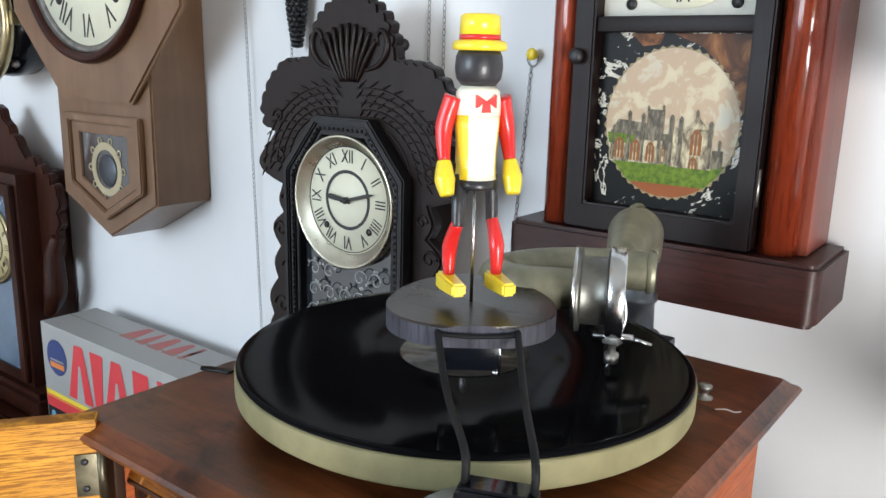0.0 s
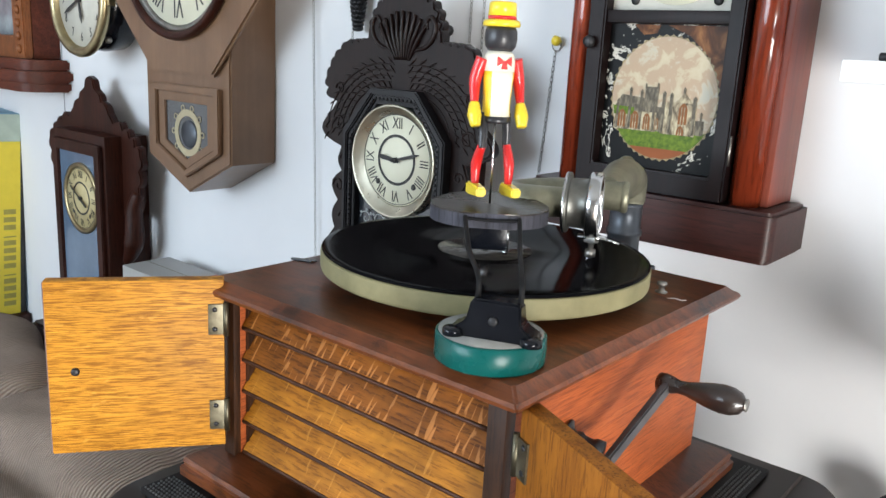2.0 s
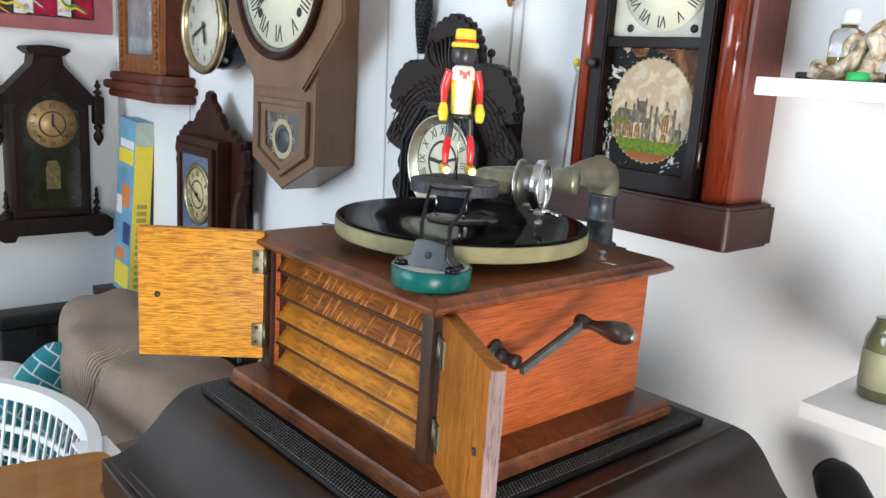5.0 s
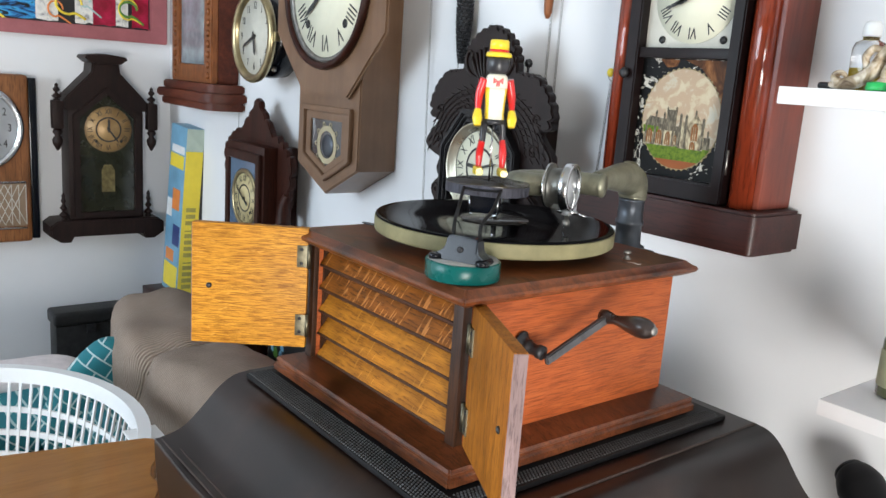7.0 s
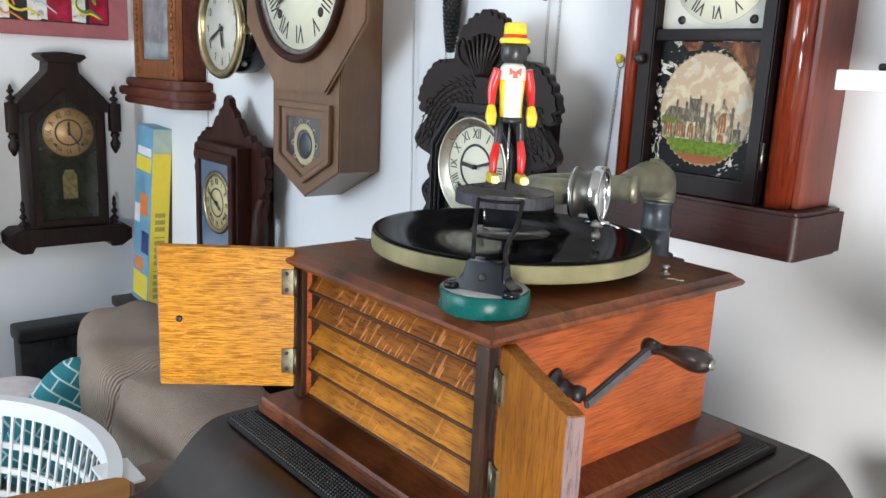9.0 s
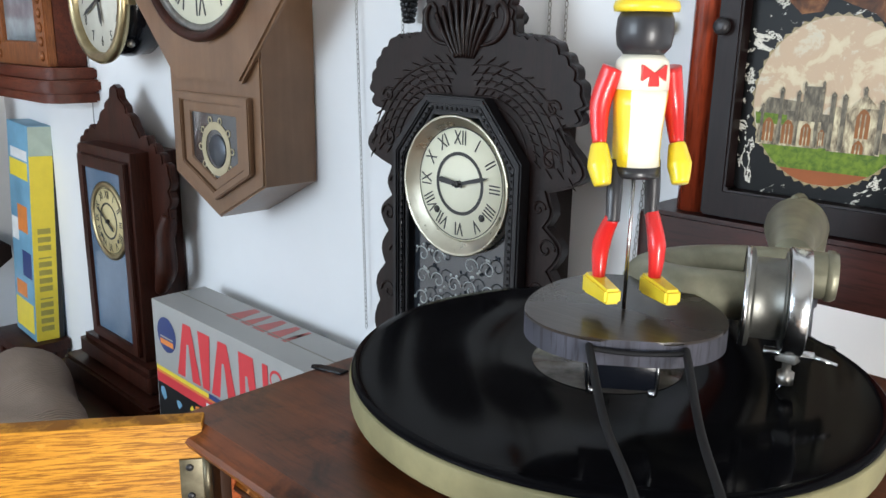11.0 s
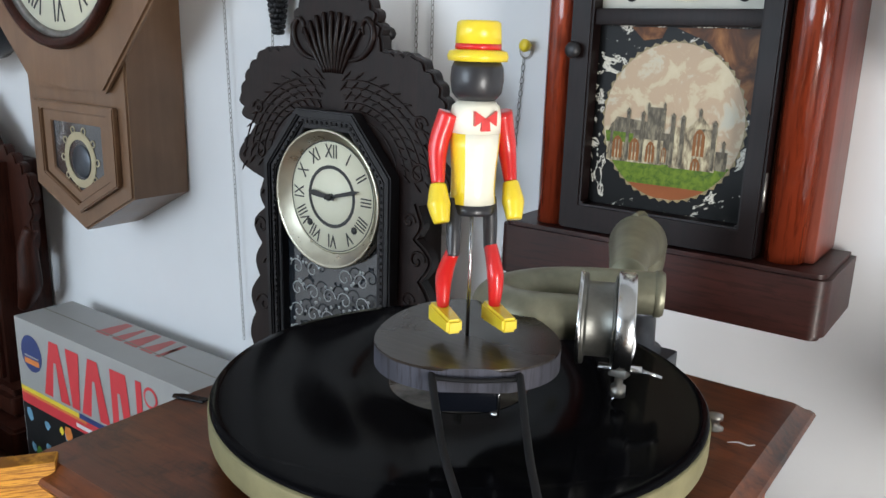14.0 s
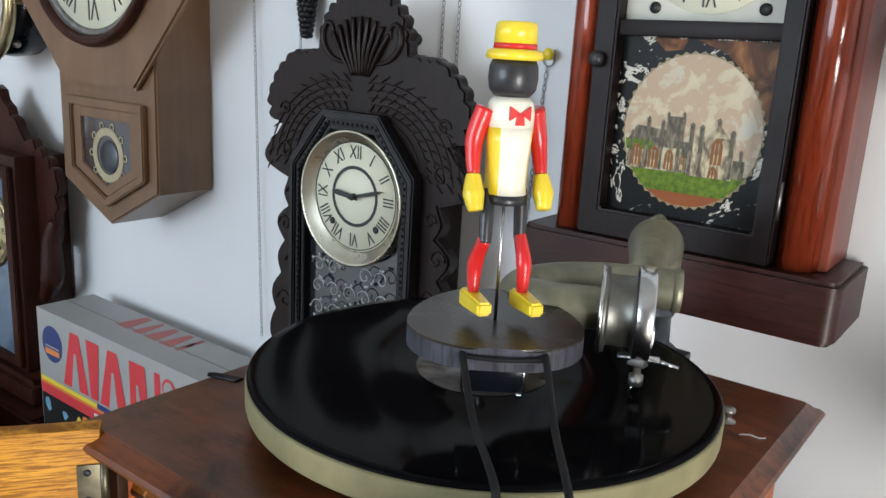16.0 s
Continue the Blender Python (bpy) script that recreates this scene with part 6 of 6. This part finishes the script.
for k, (wd, mt_) in enumerate(((0.055, CRIM), (0.012, BLACKC), (0.040, FOIL), (0.072, CRIM), (0.055, FOIL), (0.050, BLACKC), (0.066, FOIL), (0.125, BRUSH), (0.020, FOIL), (0.09, BLACKC), (0.05, FOIL), (0.11, BRUSH), (0.06, FOIL), (0.09, CRIM), (0.05, FOIL), (0.10, BRUSH))):
    if mt_ is not BLACKC:
        jag = [(y - wd * t_, 1.3705 + random.uniform(0, 0.006)) for t_ in (1, .75, .5, .25, 0)]
        part("colour_patch", slab(jag + [(y - wd * 0.05, 1.80), (y - wd * 0.95, 1.80)], WX + 0.0102, WX + 0.0110, "yz"), mt_, pf_)
    y -= wd
for k, (yy, zz_, mt_) in enumerate(((0.655, 1.430, YELLOW), (0.655, 1.430, GREENC), (0.520, 1.44, PALEL), (0.47, 1.43, YELLOW), (0.43, 1.41, ORANGE), (0.25, 1.40, YELLOW), (0.05, 1.43, GREENC), (-0.12, 1.42, YELLOW))):
    r_ = 0.030 - 0.008 * (k % 3)
    part("paint_loop", tube([(WX + 0.0125, yy + r_ * math.cos(a) * (1 + 0.3 * (k % 2)), zz_ + r_ * 1.1 * math.sin(a)) for a in [j * math.pi / 6 for j in range(11)]] + [(WX + 0.0125, yy + 0.05, zz_ - 0.045)], 0.0030 + 0.001 * (k % 2), 6, None, 3), mt_, pf_)

# ---- sofa corner, cushion, trunk, basket, side table ----
sofa = thing("sofa", (-1.6, 0.2, 0), "beige corduroy sofa with slumped crumpled back cushions", "sofa")


def pad(c, size, seed, puff=0.35, rot=(0, 0, 0), amp=0.012):
    """A soft cushion: a rounded block with slow dents and creases."""
    b = bmesh.new()
    bmesh.ops.create_cube(b, size=2)
    bmesh.ops.subdivide_edges(b, edges=b.edges[:], cuts=14, use_grid_fill=True)
    sx, sy, sz = (q / 2 for q in size)
    for v in b.verts:
        p = v.co.copy()
        r = p.normalized()
        n4 = (abs(p.x) ** 5 + abs(p.y) ** 5 + abs(p.z) ** 5) ** 0.2
        p = p / n4
        p = p.lerp(r, puff)
        q_ = Vector((p.x * sx, p.y * sy, p.z * sz))
        nv = noise.noise(q_ * 7 + Vector((seed, 0, 0))) + 0.5 * noise.noise(q_ * 19 + Vector((seed, 3, 0)))
        v.co = q_ + r * nv * amp
    b.transform(Matrix.Translation(c) @ Euler([radians(a) for a in rot]).to_matrix().to_4x4())
    for f_ in b.faces:
        f_.smooth = True
    return b


part("seat", pad((-1.50, -0.10, 0.215), (0.95, 1.10, 0.29), 1, 0.08), CORD, sofa)
part("base", box(-1.95, -1.05, -0.62, 0.54, 0.0, 0.16, 0.02), CORD, sofa)
part("back_cushion", pad((-1.60, 0.470, 0.40), (0.56, 0.26, 0.52), 2, 0.14, (0, 0, -14), 0.020), CORD, sofa, "slumped beige back cushion")
part("back_cushion", pad((-1.17, 0.47, 0.395), (0.56, 0.28, 0.50), 7, 0.18, (0, 0, 4), 0.018), CORD, sofa)
part("arm", pad((-1.00, 0.34, 0.36), (0.24, 0.42, 0.42), 5, 0.12, (0, 0, 0), 0.012), CORD, sofa)

cu_ = thing("teal_cushion", (-1.62, 0.22, 0.42), "teal cushion with pale lattice pattern on the sofa", "cushion")
TL, nt, b = nodes("teal_lattice_cloth", 0.85)
v = coords(nt, (1, 1, 1), rot=(radians(38), 0, radians(20)))
br_ = nt.nodes.new("ShaderNodeTexBrick")
br_.inputs["Color1"].default_value = (0.012, 0.155, 0.19, 1)
br_.inputs["Color2"].default_value = (0.016, 0.19, 0.22, 1)
br_.inputs["Mortar"].default_value = (0.45, 0.58, 0.58, 1)
br_.inputs["Scale"].default_value = 1.0
br_.inputs["Mortar Size"].default_value = 0.0020
br_.inputs["Brick Width"].default_value, br_.inputs["Row Height"].default_value = 0.052, 0.030
sx_ = nt.nodes.new("ShaderNodeSeparateXYZ")
cx_ = nt.nodes.new("ShaderNodeCombineXYZ")
nt.links.new(v, sx_.inputs[0])
nt.links.new(sx_.outputs[1], cx_.inputs[0])
nt.links.new(sx_.outputs[2], cx_.inputs[1])
nt.links.new(cx_.outputs[0], br_.inputs["Vector"])
nt.links.new(br_.outputs["Color"], b.inputs["Base Color"])
tagged(part("lattice_cushion", pad((-1.46, 0.280, 0.405), (0.50, 0.10, 0.15), 14, 0.30, (-8, 0, 4), 0.006), TL), "flat teal cushion with pale lattice behind the basket", "cushion")
tagged(part("lattice_cushion", pad((-1.71, 0.12, 0.392), (0.38, 0.56, 0.09), 15, 0.30, (0, 0, 6), 0.006), TL), "flat teal cushion with pale lattice lying on the sofa", "cushion")
part("cushion_body", pad((-1.54, 0.335, 0.420), (0.13, 0.33, 0.32), 4, 0.35, (48, -14, 0), 0.006), TL, cu_)
bl = thing("folded_blanket", (-1.85, 0.05, 0.42), "pale pink folded blanket on the sofa", "blanket")
PINK = plain("pale_pink_fleece", (0.68, 0.62, 0.62), 0.95, var=0.1, scale=40, bumpy=0.4)
for zc in (0.440,):
    part("blanket_fold", pad((-1.84, 0.10, zc), (0.20, 0.46, 0.050), 9, 0.3, (0, 0, 0), 0.006), PINK, bl)

CHESTM = plain("black_rough_cover", (0.012, 0.012, 0.012), 0.5, var=0.5, scale=40, bumpy=0.6, spec=0.4)
tk = thing("storage_chest", (-2.42, 0.42, 0), "black rough covered chest against the wall behind the sofa", "chest")
part("chest_body", box(-2.470, -2.382, 0.384, 0.640, 0.0, 0.385, 0.010), CHESTM, tk)
part("chest_lid", box(-2.472, -2.374, 0.377, 0.646, 0.3855, 0.432, 0.012, 3), CHESTM, tk, "black chest lid")
part("clasp", box(-2.3815, -2.373, 0.48, 0.51, 0.355, 0.385, 0.002), IRON, tk)

# white slatted laundry basket
BC, BA, BB = Vector((-1.155, -0.065, 0)), 0.3665, 0.311
bk = thing("laundry_basket", (BC.x, BC.y, 0.36), "white plastic slatted laundry basket standing on the sofa", "basket")


def oval(k, z, off=0.0, n=72):
    return [Vector((BC.x + (BA * k + off) * math.cos(2 * math.pi * i / n), BC.y + (BB * k + off) * math.sin(2 * math.pi * i / n), z)) for i in range(n)]


def band(z0, k0, z1, k1, thick):
    b_ = bmesh.new()
    loops = [[b_.verts.new(p) for p in oval(k, z, o)] for k, z, o in ((k0, z0, 0), (k1, z1, 0), (k1, z1, thick), (k0, z0, thick))]
    n_ = len(loops[0])
    for a, c in zip(loops, loops[1:] + loops[:1]):
        for i in range(n_):
            b_.faces.new((a[i], a[(i + 1) % n_], c[(i + 1) % n_], c[i]))
    bmesh.ops.recalc_face_normals(b_, faces=b_.faces)
    smooth(b_, 40)
    return b_


part("rim", band(0.570, 0.968, 0.600, 0.985, 0.006), WHITEP, bk, "broad white rim")
part("rim_lip", band(0.592, 0.985, 0.601, 0.985, 0.024), WHITEP, bk)
for z, k in ((0.512, 0.935), (0.464, 0.900), (0.418, 0.870)):
    part("hoop", band(z - 0.006, k, z + 0.006, k + 0.004, 0.005), WHITEP, bk)
part("basket_floor", slab([(p.x, p.y) for p in oval(0.825, 0)], 0.3605, 0.3700, "xy"), WHITEP, bk)
part("lower_band", band(0.3700, 0.827, 0.388, 0.842, 0.005), WHITEP, bk)
slat_me = None
ns = 84
for i in range(ns):
    a = 2 * math.pi * i / ns
    ca_, sa_ = math.cos(a), math.sin(a)
    p0 = Vector((BC.x + BA * 0.842 * ca_, BC.y + BB * 0.842 * sa_, 0.386))
    p1 = Vector((BC.x + BA * 0.970 * ca_, BC.y + BB * 0.970 * sa_, 0.572))
    t_ = Vector((-BA * sa_, BB * ca_, 0)).normalized() * 0.0030
    o_ = Vector((ca_, sa_, 0)) * 0.0045
    b_ = bmesh.new()
    vs = [b_.verts.new(p) for p in (p0 - t_, p0 + t_, p0 + t_ + o_, p0 - t_ + o_, p1 - t_, p1 + t_, p1 + t_ + o_, p1 - t_ + o_)]
    for f_ in ((0, 1, 2, 3), (4, 5, 6, 7), (0, 1, 5, 4), (1, 2, 6, 5), (2, 3, 7, 6), (3, 0, 4, 7)):
        b_.faces.new([vs[j] for j in f_])
    part("slat", b_, WHITEP, bk)
for s in (1,):
    part("grip_tab", box(BC.x + 0.10, BC.x + 0.19, BC.y + BB * 0.86, BC.y + BB * 0.86 + 0.060, 0.590, 0.596, 0.002), WHITEP, bk)

tb = thing("side_table", (-0.70, -0.2, 0), "honey brown wooden side table with rounded edge", "table")
m = Matrix.Translation((-0.795, -0.225, 0)) @ Matrix.Rotation(radians(-12), 4, "Z")
rim_ = [(-0.19, -0.42), (0.19, -0.42), (0.192, 0.345), (0.182, 0.362), (0.150, 0.366)]
rim_ += [(0.150 - 0.30 * i / 12, 0.368 + 0.035 * i / 12 + 0.006 * math.sin(i * 1.3)) for i in range(1, 12)]
rim_ += [(-0.166, 0.411), (-0.182, 0.404), (-0.190, 0.388)]
bm = slab(rim_, 0.622, 0.650, "xy", 0.006, seg=3)
bm.transform(m)
part("tabletop", bm, TABW, tb, "honey brown grained top")
for sx in (-1, 1):
    for sy in (-1, 1):
        bm = box(sx * 0.16 - 0.02, sx * 0.16 + 0.02, sy * 0.33 - 0.02, sy * 0.33 + 0.02, 0.0, 0.6215, 0.003)
        bm.transform(m)
        part("leg", bm, TABW, tb)
